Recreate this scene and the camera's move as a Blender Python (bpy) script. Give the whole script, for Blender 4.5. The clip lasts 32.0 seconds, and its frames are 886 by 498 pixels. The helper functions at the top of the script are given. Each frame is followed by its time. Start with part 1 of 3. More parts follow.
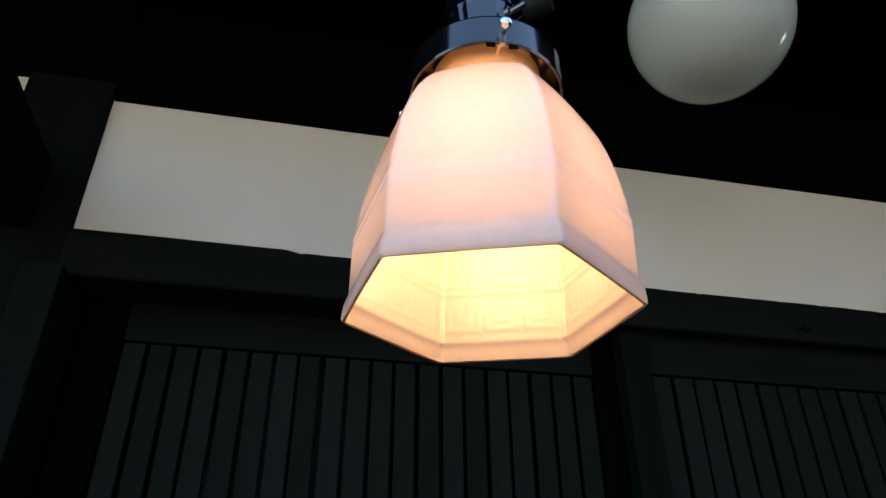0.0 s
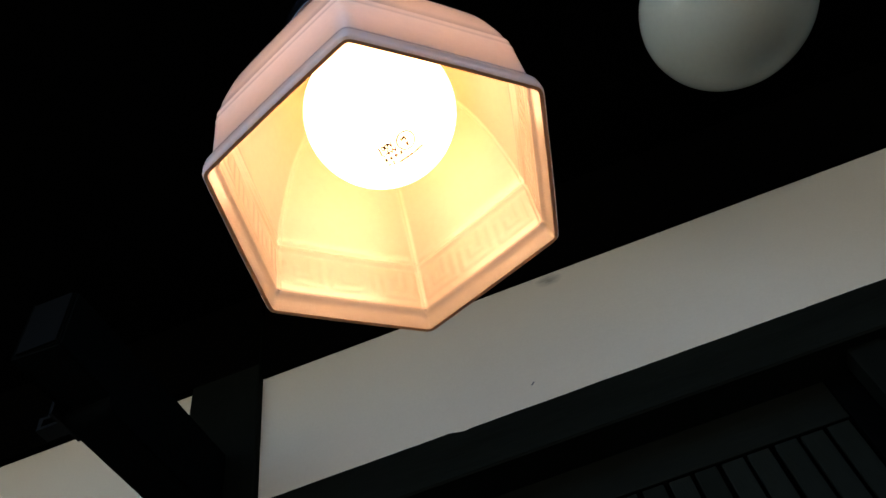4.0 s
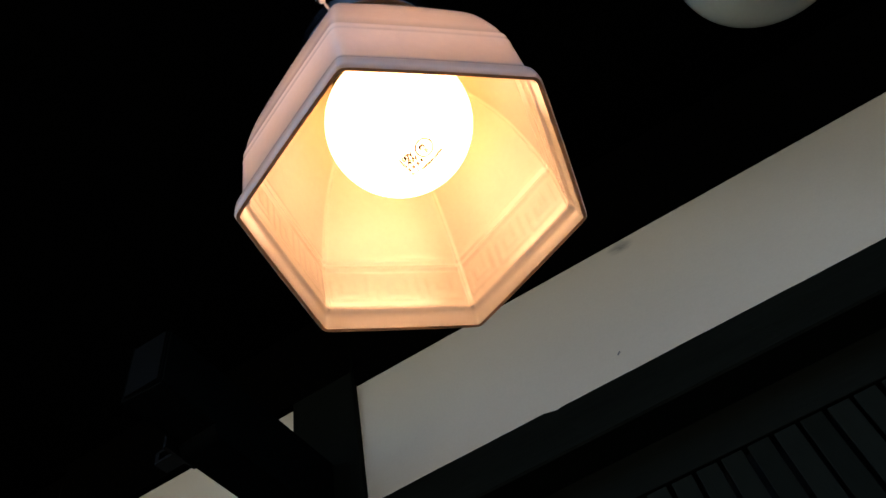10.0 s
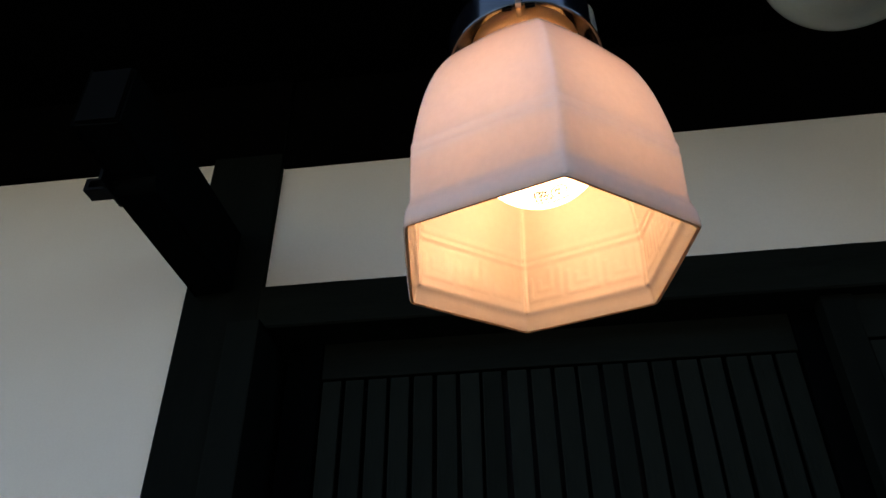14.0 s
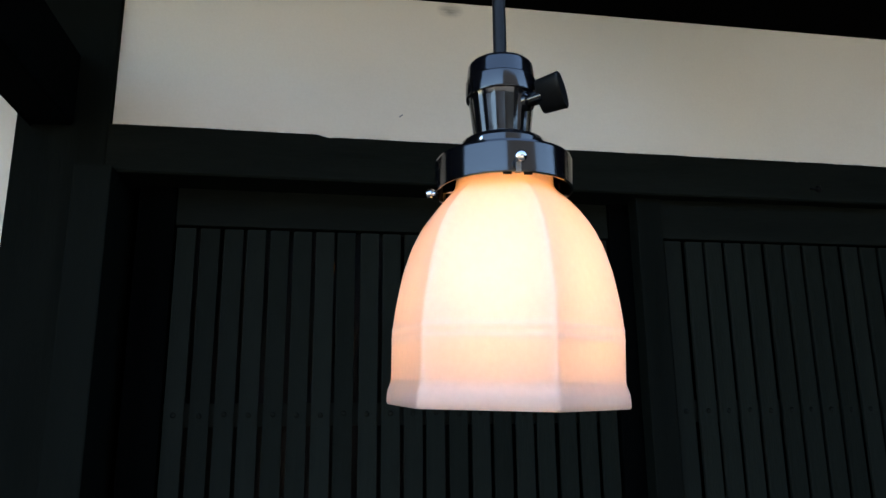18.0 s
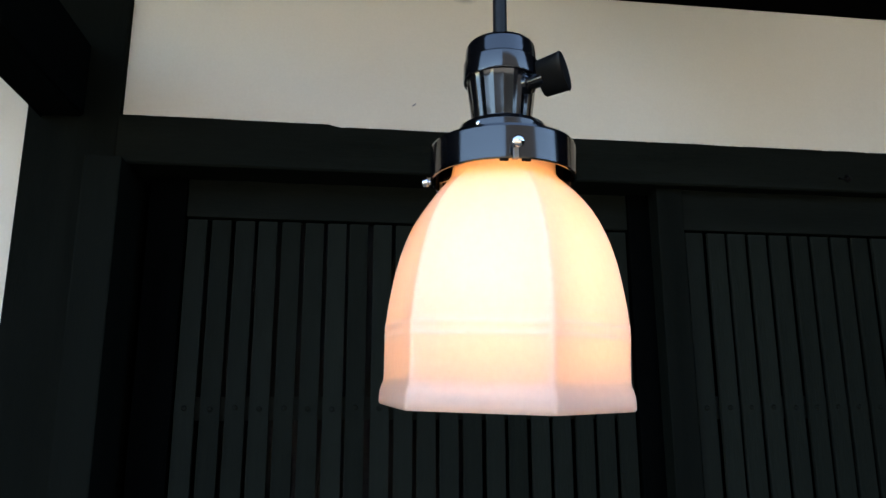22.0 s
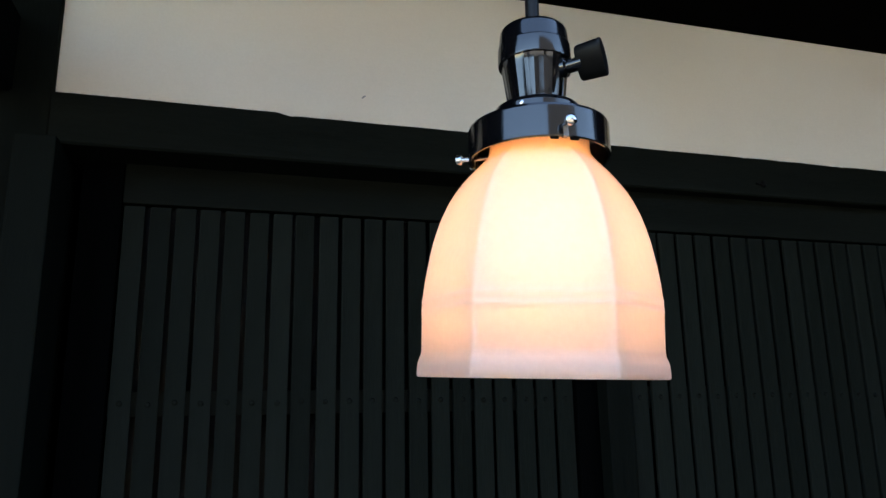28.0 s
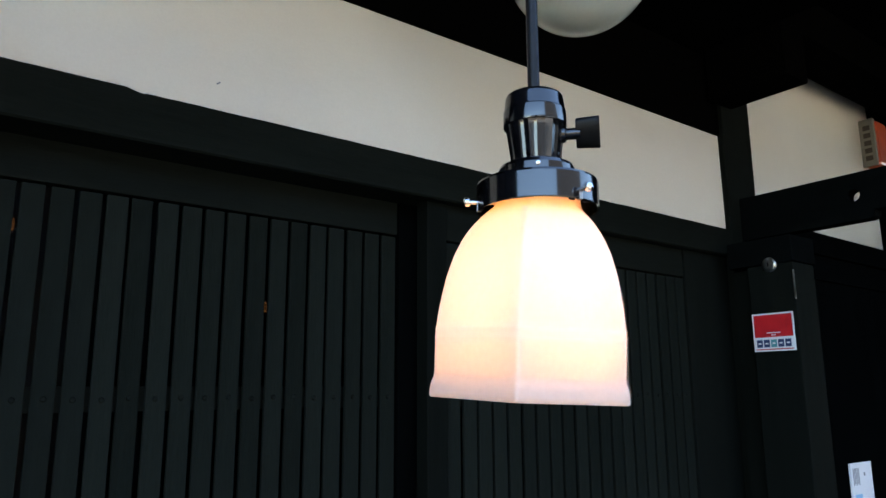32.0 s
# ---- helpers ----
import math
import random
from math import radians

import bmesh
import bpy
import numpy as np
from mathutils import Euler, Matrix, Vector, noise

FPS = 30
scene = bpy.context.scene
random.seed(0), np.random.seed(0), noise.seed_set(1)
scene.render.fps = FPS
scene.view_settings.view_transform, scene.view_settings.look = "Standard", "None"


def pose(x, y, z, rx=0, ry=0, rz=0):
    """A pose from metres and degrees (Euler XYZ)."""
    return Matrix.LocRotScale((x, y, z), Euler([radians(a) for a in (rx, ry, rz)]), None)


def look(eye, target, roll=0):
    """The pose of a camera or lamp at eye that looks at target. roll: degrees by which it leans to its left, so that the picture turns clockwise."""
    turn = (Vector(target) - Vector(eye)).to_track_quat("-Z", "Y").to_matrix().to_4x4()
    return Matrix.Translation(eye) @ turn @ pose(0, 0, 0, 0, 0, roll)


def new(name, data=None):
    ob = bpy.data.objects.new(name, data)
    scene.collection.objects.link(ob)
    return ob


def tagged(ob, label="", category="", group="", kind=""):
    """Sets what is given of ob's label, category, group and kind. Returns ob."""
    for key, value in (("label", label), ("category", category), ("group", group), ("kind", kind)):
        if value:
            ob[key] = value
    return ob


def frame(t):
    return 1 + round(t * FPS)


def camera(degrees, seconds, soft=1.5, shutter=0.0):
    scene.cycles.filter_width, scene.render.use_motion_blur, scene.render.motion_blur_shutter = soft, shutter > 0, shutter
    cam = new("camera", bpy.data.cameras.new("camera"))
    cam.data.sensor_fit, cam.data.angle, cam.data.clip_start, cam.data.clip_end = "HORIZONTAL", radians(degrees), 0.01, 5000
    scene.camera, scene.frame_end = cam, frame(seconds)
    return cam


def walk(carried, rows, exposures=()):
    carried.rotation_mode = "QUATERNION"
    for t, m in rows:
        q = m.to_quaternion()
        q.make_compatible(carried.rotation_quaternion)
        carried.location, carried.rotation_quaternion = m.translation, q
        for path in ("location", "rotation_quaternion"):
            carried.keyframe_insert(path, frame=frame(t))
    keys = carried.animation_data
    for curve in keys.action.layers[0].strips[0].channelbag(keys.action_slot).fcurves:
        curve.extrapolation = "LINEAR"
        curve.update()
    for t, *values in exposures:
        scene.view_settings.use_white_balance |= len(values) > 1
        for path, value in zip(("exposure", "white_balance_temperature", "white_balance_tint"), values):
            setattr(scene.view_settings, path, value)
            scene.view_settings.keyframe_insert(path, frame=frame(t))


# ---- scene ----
cam = camera(62.96, 32.0)
PATH = [
    (0, (0.3532, -0.9966, 1.5329), (0.5298, -0.1666, 2.0620), -0.39),
    (0.5, (0.3793, -0.9526, 1.4877), (0.5018, -0.1865, 2.1185), -2.65),
    (1, (0.3988, -0.9221, 1.4725), (0.4770, -0.1998, 2.1598), -3.94),
    (2, (0.4339, -0.8872, 1.4598), (0.4563, -0.2238, 2.2076), -7.69),
    (4.5, (0.4709, -0.8552, 1.4444), (0.3971, -0.2514, 2.2382), -16.62),
    (5, (0.4790, -0.8666, 1.4356), (0.4009, -0.2737, 2.2371), -17.36),
    (5.5, (0.5013, -0.8394, 1.4333), (0.4003, -0.2813, 2.2569), -20.29),
    (6, (0.5000, -0.8455, 1.4327), (0.3813, -0.2860, 2.2530), -22.39),
    (6.5, (0.4959, -0.8527, 1.4320), (0.3696, -0.2850, 2.2454), -22.14),
    (7, (0.4974, -0.8319, 1.4338), (0.3608, -0.2652, 2.2463), -20.75),
    (7.5, (0.4935, -0.8565, 1.4395), (0.3489, -0.2830, 2.2459), -20.07),
    (8, (0.4903, -0.8533, 1.4379), (0.3450, -0.2797, 2.2441), -19.86),
    (8.5, (0.4898, -0.8453, 1.4423), (0.3326, -0.2789, 2.2512), -18.53),
    (9, (0.4866, -0.8654, 1.4401), (0.3298, -0.2837, 2.2383), -18.62),
    (9.5, (0.4838, -0.8614, 1.4425), (0.3235, -0.2828, 2.2422), -18.14),
    (10, (0.4893, -0.8580, 1.4443), (0.3191, -0.2809, 2.2431), -16.94),
    (10.5, (0.4815, -0.8732, 1.4455), (0.3141, -0.2882, 2.2390), -17.34),
    (11, (0.4811, -0.8610, 1.4461), (0.3096, -0.2801, 2.2419), -16.47),
    (11.5, (0.4830, -0.8677, 1.4474), (0.3029, -0.2846, 2.2396), -15.72),
    (12, (0.4712, -0.8908, 1.4467), (0.3041, -0.2915, 2.2296), -16.04),
    (12.5, (0.4676, -0.8915, 1.4555), (0.2935, -0.2742, 2.2227), -12.78),
    (13, (0.4530, -0.9422, 1.4668), (0.2802, -0.2806, 2.1964), -7.72),
    (13.5, (0.4292, -0.9781, 1.4878), (0.2706, -0.2341, 2.1369), -3.02),
    (14, (0.4288, -0.9902, 1.5054), (0.3218, -0.1701, 2.0675), -0.43),
    (14.3, (0.4259, -1.0111, 1.5206), (0.3585, -0.1516, 2.0273), 0.84),
    (15, (0.3951, -1.0476, 1.5544), (0.4195, -0.1407, 1.9749), 1.23),
    (15.5, (0.3880, -1.0659, 1.5842), (0.4754, -0.1402, 1.9524), 1.78),
    (17.5, (0.3327, -1.1377, 1.6842), (0.5082, -0.1748, 1.8894), -1.19),
    (18, (0.3296, -1.1274, 1.6823), (0.4929, -0.1668, 1.9076), -0.55),
    (18.5, (0.3324, -1.1323, 1.6822), (0.4935, -0.1719, 1.9096), -0.21),
    (19, (0.3363, -1.1248, 1.6837), (0.4917, -0.1601, 1.8960), -0.25),
    (19.5, (0.3322, -1.1086, 1.6817), (0.4945, -0.1475, 1.9051), -0.18),
    (20, (0.3364, -1.1213, 1.6842), (0.4948, -0.1571, 1.8968), -0.22),
    (20.5, (0.3456, -1.1138, 1.6856), (0.4945, -0.1492, 1.9029), 0.03),
    (21, (0.3381, -1.1081, 1.6833), (0.4962, -0.1461, 1.9059), 0.06),
    (21.5, (0.3444, -1.1209, 1.6858), (0.4920, -0.1557, 1.9019), 0.04),
    (22, (0.3502, -1.1072, 1.6874), (0.4807, -0.1392, 1.9020), -0.10),
    (22.5, (0.3425, -1.1066, 1.6875), (0.4778, -0.1399, 1.9050), -0.26),
    (23, (0.3487, -1.1125, 1.6879), (0.4814, -0.1443, 1.9000), -0.19),
    (23.5, (0.3504, -1.0943, 1.6888), (0.4753, -0.1260, 1.9049), -0.13),
    (24, (0.3379, -1.1025, 1.6882), (0.4749, -0.1354, 1.9024), -0.34),
    (24.5, (0.3440, -1.1051, 1.6873), (0.4752, -0.1372, 1.9016), -0.21),
    (25, (0.3434, -1.0925, 1.6884), (0.4719, -0.1247, 1.9044), -0.26),
    (25.5, (0.3290, -1.1141, 1.6871), (0.4758, -0.1477, 1.8982), -0.33),
    (27.5, (0.3282, -1.0810, 1.6839), (0.4880, -0.1188, 1.9045), 0.56),
    (28, (0.2669, -1.0932, 1.6703), (0.5379, -0.1557, 1.8885), -0.96),
    (28.5, (0.2511, -1.1065, 1.6724), (0.6118, -0.1987, 1.8864), -1.42),
    (29, (0.2582, -1.0792, 1.6851), (0.6194, -0.1736, 1.9070), -1.10),
    (29.5, (0.2116, -1.0627, 1.6801), (0.5884, -0.1623, 1.8976), -0.53),
    (30, (0.1645, -1.0476, 1.6749), (0.6431, -0.1918, 1.8715), -0.90),
    (30.5, (0.1301, -1.0361, 1.6790), (0.6785, -0.2221, 1.8704), -0.91),
    (31, (0.1032, -1.0500, 1.6831), (0.6910, -0.2626, 1.8689), -1.12),
    (31.5, (0.0913, -1.0666, 1.6897), (0.6805, -0.2819, 1.8822), -0.75),
    (32, (0.0865, -1.0622, 1.6916), (0.6807, -0.2822, 1.8881), -0.32),
]
# seconds, stops, white balance
EXPOSURES = [(t, stops + 0.86, kelvin + 300, 9.5) for t, stops, kelvin in (
    (0.0, 1.78, 7150), (1.0, 1.65, 6600), (2.0, 1.42, 7000), (4.5, 1.2, 7400), (6.0, 0.93, 7500), (9.0, 1.09, 7400), (12.0, 1.12, 7500), (13.0, 1.05, 7500), (14.0, 1.06, 7300), (15.0, 1.45, 7400),
    (16.5, 1.75, 7350), (19.0, 1.98, 7250), (20.5, 1.95, 7300), (22.0, 2.1, 7700), (23.0, 1.86, 7700), (24.0, 1.82, 7650), (25.0, 1.98, 7450), (28.0, 1.98, 7600), (30.0, 2.05, 7350), (31.0, 2.25, 7150), (32.0, 2.28, 7100))]
walk(cam, [(t, look(eye, target, roll)) for t, eye, target, roll in PATH], EXPOSURES)

# ---- light ----
world = bpy.data.worlds.new("sky")
scene.world = world
world.use_nodes = True
wn = world.node_tree
sky = wn.nodes.new("ShaderNodeTexSky")
sky.sky_type = "NISHITA"
sky.sun_disc = False
sky.sun_elevation = radians(48)
sky.sun_rotation = radians(20)
sky.dust_density = 0.0
sky.ozone_density = 5.0
wn.links.new(sky.outputs["Color"], wn.nodes["Background"].inputs["Color"])
wn.nodes["Background"].inputs["Strength"].default_value = 0.15

sun_data = bpy.data.lights.new("sun", "SUN")
sun_data.energy, sun_data.angle, sun_data.color = 3.4, radians(0.6), (1.0, 0.95, 0.88)
sun = new("sun", sun_data)
# the sun stands behind the house, so that its front lies in shade
sun.matrix_world = look((2.0, 6.0, 8.0), (0.5, -1.0, 0.0))


# ---- materials ----
def base(name, rough=0.5, metal=0.0, spec=0.5):
    m = bpy.data.materials.new(name)
    m.use_nodes = True
    b = m.node_tree.nodes["Principled BSDF"]
    b.inputs["Roughness"].default_value = rough
    b.inputs["Metallic"].default_value = metal
    b.inputs["Specular IOR Level"].default_value = spec
    return m, m.node_tree, b


def node(nt, kind, **values):
    n = nt.nodes.new(kind)
    for k, v in values.items():
        n.inputs[k.replace("_", " ")].default_value = v
    return n


def mottled(name, dark, light, rough=0.6, scale=8.0, fine=120.0, bump=0.15, stretch=(1, 1, 1), spec=0.5, metal=0.0, vary=0.0, depth=0.004):
    """Two scales of noise between two colours, with fine relief; stretch gives the grain's direction."""
    m, nt, b = base(name, rough, metal, spec)
    tc = nt.nodes.new("ShaderNodeTexCoord")
    mp = nt.nodes.new("ShaderNodeMapping")
    mp.inputs["Scale"].default_value = stretch
    nt.links.new(tc.outputs["Object"], mp.inputs["Vector"])
    big = node(nt, "ShaderNodeTexNoise", Scale=scale, Detail=4.0, Roughness=0.6)
    small = node(nt, "ShaderNodeTexNoise", Scale=fine, Detail=3.0, Roughness=0.7)
    for n in (big, small):
        nt.links.new(mp.outputs["Vector"], n.inputs["Vector"])
    add = nt.nodes.new("ShaderNodeMath")
    add.operation = "MULTIPLY_ADD"
    add.inputs[1].default_value = 0.45
    nt.links.new(small.outputs["Fac"], add.inputs[0])
    half = nt.nodes.new("ShaderNodeMath")
    half.operation = "MULTIPLY"
    half.inputs[1].default_value = 0.55
    nt.links.new(big.outputs["Fac"], half.inputs[0])
    nt.links.new(half.outputs[0], add.inputs[2])
    fac = add.outputs[0]
    if vary:
        info = nt.nodes.new("ShaderNodeObjectInfo")
        more = nt.nodes.new("ShaderNodeMath")
        more.operation = "MULTIPLY_ADD"
        more.inputs[1].default_value = vary
        nt.links.new(info.outputs["Random"], more.inputs[0])
        nt.links.new(fac, more.inputs[2])
        fac = more.outputs[0]
    ramp = nt.nodes.new("ShaderNodeValToRGB")
    ramp.color_ramp.elements[0].position, ramp.color_ramp.elements[1].position = 0.3, 0.7 + vary
    ramp.color_ramp.elements[0].color = (*dark, 1)
    ramp.color_ramp.elements[1].color = (*light, 1)
    nt.links.new(fac, ramp.inputs["Fac"])
    nt.links.new(ramp.outputs["Color"], b.inputs["Base Color"])
    bp = nt.nodes.new("ShaderNodeBump")
    bp.inputs["Strength"].default_value, bp.inputs["Distance"].default_value = bump, depth
    nt.links.new(add.outputs[0], bp.inputs["Height"])
    nt.links.new(bp.outputs["Normal"], b.inputs["Normal"])
    return m


PLASTER = mottled("plaster", (0.69, 0.64, 0.54), (0.76, 0.71, 0.61), 0.9, 3.0, 260.0, 0.12, spec=0.2, depth=0.002)


def smudged(name, spots):
    """The plaster with a few grey rubbed marks: place and size in metres, and depth."""
    m = PLASTER.copy()
    m.name = name
    nt = m.node_tree
    b = nt.nodes["Principled BSDF"]
    colour = b.inputs["Base Color"].links[0].from_socket
    geo = nt.nodes.new("ShaderNodeTexCoord")
    rough = node(nt, "ShaderNodeTexNoise", Scale=70.0, Detail=3.0)
    for x, z, wide, high, depth in spots:
        mp = nt.nodes.new("ShaderNodeMapping")
        mp.inputs["Location"].default_value = (-x / wide, 0, -z / high)
        mp.inputs["Scale"].default_value = (1 / wide, 0.0, 1 / high)
        nt.links.new(geo.outputs["Object"], mp.inputs["Vector"])
        ball = nt.nodes.new("ShaderNodeTexGradient")
        ball.gradient_type = "SPHERICAL"
        nt.links.new(mp.outputs["Vector"], ball.inputs["Vector"])
        k = nt.nodes.new("ShaderNodeMath")
        k.operation = "MULTIPLY"
        nt.links.new(ball.outputs["Fac"], k.inputs[0])
        nt.links.new(rough.outputs["Fac"], k.inputs[1])
        k2 = nt.nodes.new("ShaderNodeMath")
        k2.operation, k2.use_clamp = "MULTIPLY", True
        k2.inputs[1].default_value = depth * 2
        nt.links.new(k.outputs[0], k2.inputs[0])
        mix = nt.nodes.new("ShaderNodeMix")
        mix.data_type = "RGBA"
        nt.links.new(k2.outputs[0], mix.inputs["Factor"])
        nt.links.new(colour, mix.inputs["A"])
        mix.inputs["B"].default_value = (0.22, 0.21, 0.19, 1)
        colour = mix.outputs["Result"]
    nt.links.new(colour, b.inputs["Base Color"])
    return m


PLASTER_BAND = smudged("plaster_band", [(0.538, 2.378, 0.026, 0.016, 0.8), (0.60, 2.25, 0.5, 0.16, 0.05), (1.35, 2.20, 0.4, 0.12, 0.05), (0.02, 2.15, 0.12, 0.05, 0.05), (1.55, 2.33, 0.12, 0.05, 0.06)])
WOOD_UP = mottled("black_stained_wood", (0.0030, 0.0039, 0.0033), (0.0080, 0.0099, 0.0084), 0.7, 5.0, 60.0, 0.25, (6, 6, 0.5), 0.01, vary=0.2)
WOOD_SLAT = mottled("black_stained_slat", (0.0052, 0.0066, 0.0055), (0.0145, 0.0181, 0.0153), 0.7, 5.0, 60.0, 0.25, (6, 6, 0.5), 0.0, vary=0.25)
WOOD_X = mottled("black_stained_wood_across", (0.0036, 0.0047, 0.0038), (0.0096, 0.0118, 0.0097), 0.65, 5.0, 60.0, 0.25, (0.5, 6, 6), 0.02)
# darker than the other stained wood, for the arms and the header
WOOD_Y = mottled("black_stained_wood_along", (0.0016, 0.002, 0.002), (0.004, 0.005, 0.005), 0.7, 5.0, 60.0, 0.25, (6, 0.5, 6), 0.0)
# near-black wood: the shade under the eaves is put into this colour
WOOD_SHADED = mottled("shaded_soffit_board", (0.0010, 0.0010, 0.0010), (0.0024, 0.0024, 0.0023), 0.9, 4.0, 50.0, 0.2, (6, 0.5, 6), 0.0)
# almost black, a little darker than the sides of the arms
ENDGRAIN = mottled("near_black_end_grain", (0.0012, 0.0015, 0.0015), (0.0026, 0.003, 0.003), 0.8, 20.0, 200.0, 0.3, spec=0.03)
GROUND = mottled("grey_paving", (0.140, 0.118, 0.088), (0.20, 0.170, 0.126), 0.85, 0.8, 60.0, 0.3, spec=0.2)
WOOD_DARK = mottled("near_black_board", (0.0008, 0.001, 0.001), (0.002, 0.0025, 0.0026), 0.7, 5.0, 60.0, 0.2, (6, 6, 0.5), 0.0)
IRON = mottled("black_iron", (0.002, 0.002, 0.0022), (0.005, 0.005, 0.005), 0.6, 30.0, 300.0, 0.2, spec=0.05)
BAKELITE = mottled("black_bakelite", (0.002, 0.002, 0.0025), (0.004, 0.004, 0.005), 0.12, 40.0, 500.0, 0.01, spec=0.8, depth=0.0005)
KNOB = mottled("dull_black_bakelite", (0.002, 0.002, 0.002), (0.004, 0.004, 0.004), 0.4, 40.0, 500.0, 0.05, spec=0.15, depth=0.0005)
CORD = mottled("black_cord", (0.004, 0.004, 0.0045), (0.008, 0.008, 0.009), 0.45, 60.0, 900.0, 0.2, spec=0.25, depth=0.0005)
CHROME = mottled("chrome", (0.62, 0.62, 0.62), (0.78, 0.78, 0.78), 0.14, 60.0, 900.0, 0.02, metal=1.0, depth=0.0002)
STEEL = mottled("brushed_steel", (0.22, 0.22, 0.21), (0.38, 0.38, 0.37), 0.32, 60.0, 900.0, 0.05, metal=1.0, depth=0.0002)
PAPER = mottled("white_paper", (0.70, 0.72, 0.74), (0.80, 0.81, 0.82), 0.6, 20.0, 300.0, 0.02, spec=0.3)
RED = mottled("red_print", (0.50, 0.012, 0.018), (0.62, 0.02, 0.026), 0.4, 20.0, 300.0, 0.02)
NAVY = mottled("navy_print", (0.01, 0.03, 0.10), (0.02, 0.05, 0.14), 0.4, 20.0, 300.0, 0.02)
TEAL = mottled("teal_print", (0.05, 0.28, 0.30), (0.08, 0.34, 0.36), 0.4, 20.0, 300.0, 0.02)
SKYBLUE = mottled("light_blue_print", (0.22, 0.48, 0.70), (0.30, 0.56, 0.76), 0.5, 20.0, 300.0, 0.02)
GREYINK = mottled("grey_print", (0.16, 0.17, 0.18), (0.24, 0.25, 0.26), 0.5, 20.0, 300.0, 0.02)
CREAM = mottled("yellowed_plastic", (0.15, 0.14, 0.11), (0.20, 0.185, 0.15), 0.6, 12.0, 300.0, 0.03)
ORANGE = mottled("orange_red_plastic", (0.42, 0.05, 0.015), (0.55, 0.08, 0.025), 0.3, 20.0, 300.0, 0.02)
INK = mottled("brown_ink", (0.03, 0.02, 0.012), (0.06, 0.04, 0.025), 0.6, 20.0, 300.0, 0.02)
OLDBOARD = mottled("weathered_grey_boards", (0.20, 0.205, 0.21), (0.28, 0.285, 0.29), 0.8, 1.0, 20.0, 0.2, (3, 3, 0.3), spec=0.2)
ROOF = mottled("dark_grey_roof_tiles", (0.026, 0.028, 0.031), (0.048, 0.050, 0.054), 0.7, 3.0, 40.0, 0.3, spec=0.2)
# the dark of the unlit room is put into this near-black colour
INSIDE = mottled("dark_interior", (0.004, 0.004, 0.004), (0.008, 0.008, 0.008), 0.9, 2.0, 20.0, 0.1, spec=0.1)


def glass_sheet():
    """Dark smoked glass that lets a little light through."""
    m, nt, b = base("smoked_glass", 0.35, 0.0, 0.15)
    b.inputs["Base Color"].default_value = (0.004, 0.0045, 0.0045, 1)
    n = node(nt, "ShaderNodeTexNoise", Scale=90.0, Detail=2.0)
    bp = nt.nodes.new("ShaderNodeBump")
    bp.inputs["Strength"].default_value, bp.inputs["Distance"].default_value = 0.3, 0.002
    nt.links.new(n.outputs["Fac"], bp.inputs["Height"])
    nt.links.new(bp.outputs["Normal"], b.inputs["Normal"])
    see = nt.nodes.new("ShaderNodeBsdfTransparent")
    see.inputs["Color"].default_value = (0.5, 0.5, 0.5, 1)
    mix = nt.nodes.new("ShaderNodeMixShader")
    mix.inputs[0].default_value = 0.6
    nt.links.new(b.outputs[0], mix.inputs[1])
    nt.links.new(see.outputs[0], mix.inputs[2])
    nt.links.new(mix.outputs[0], nt.nodes["Material Output"].inputs["Surface"])
    return m


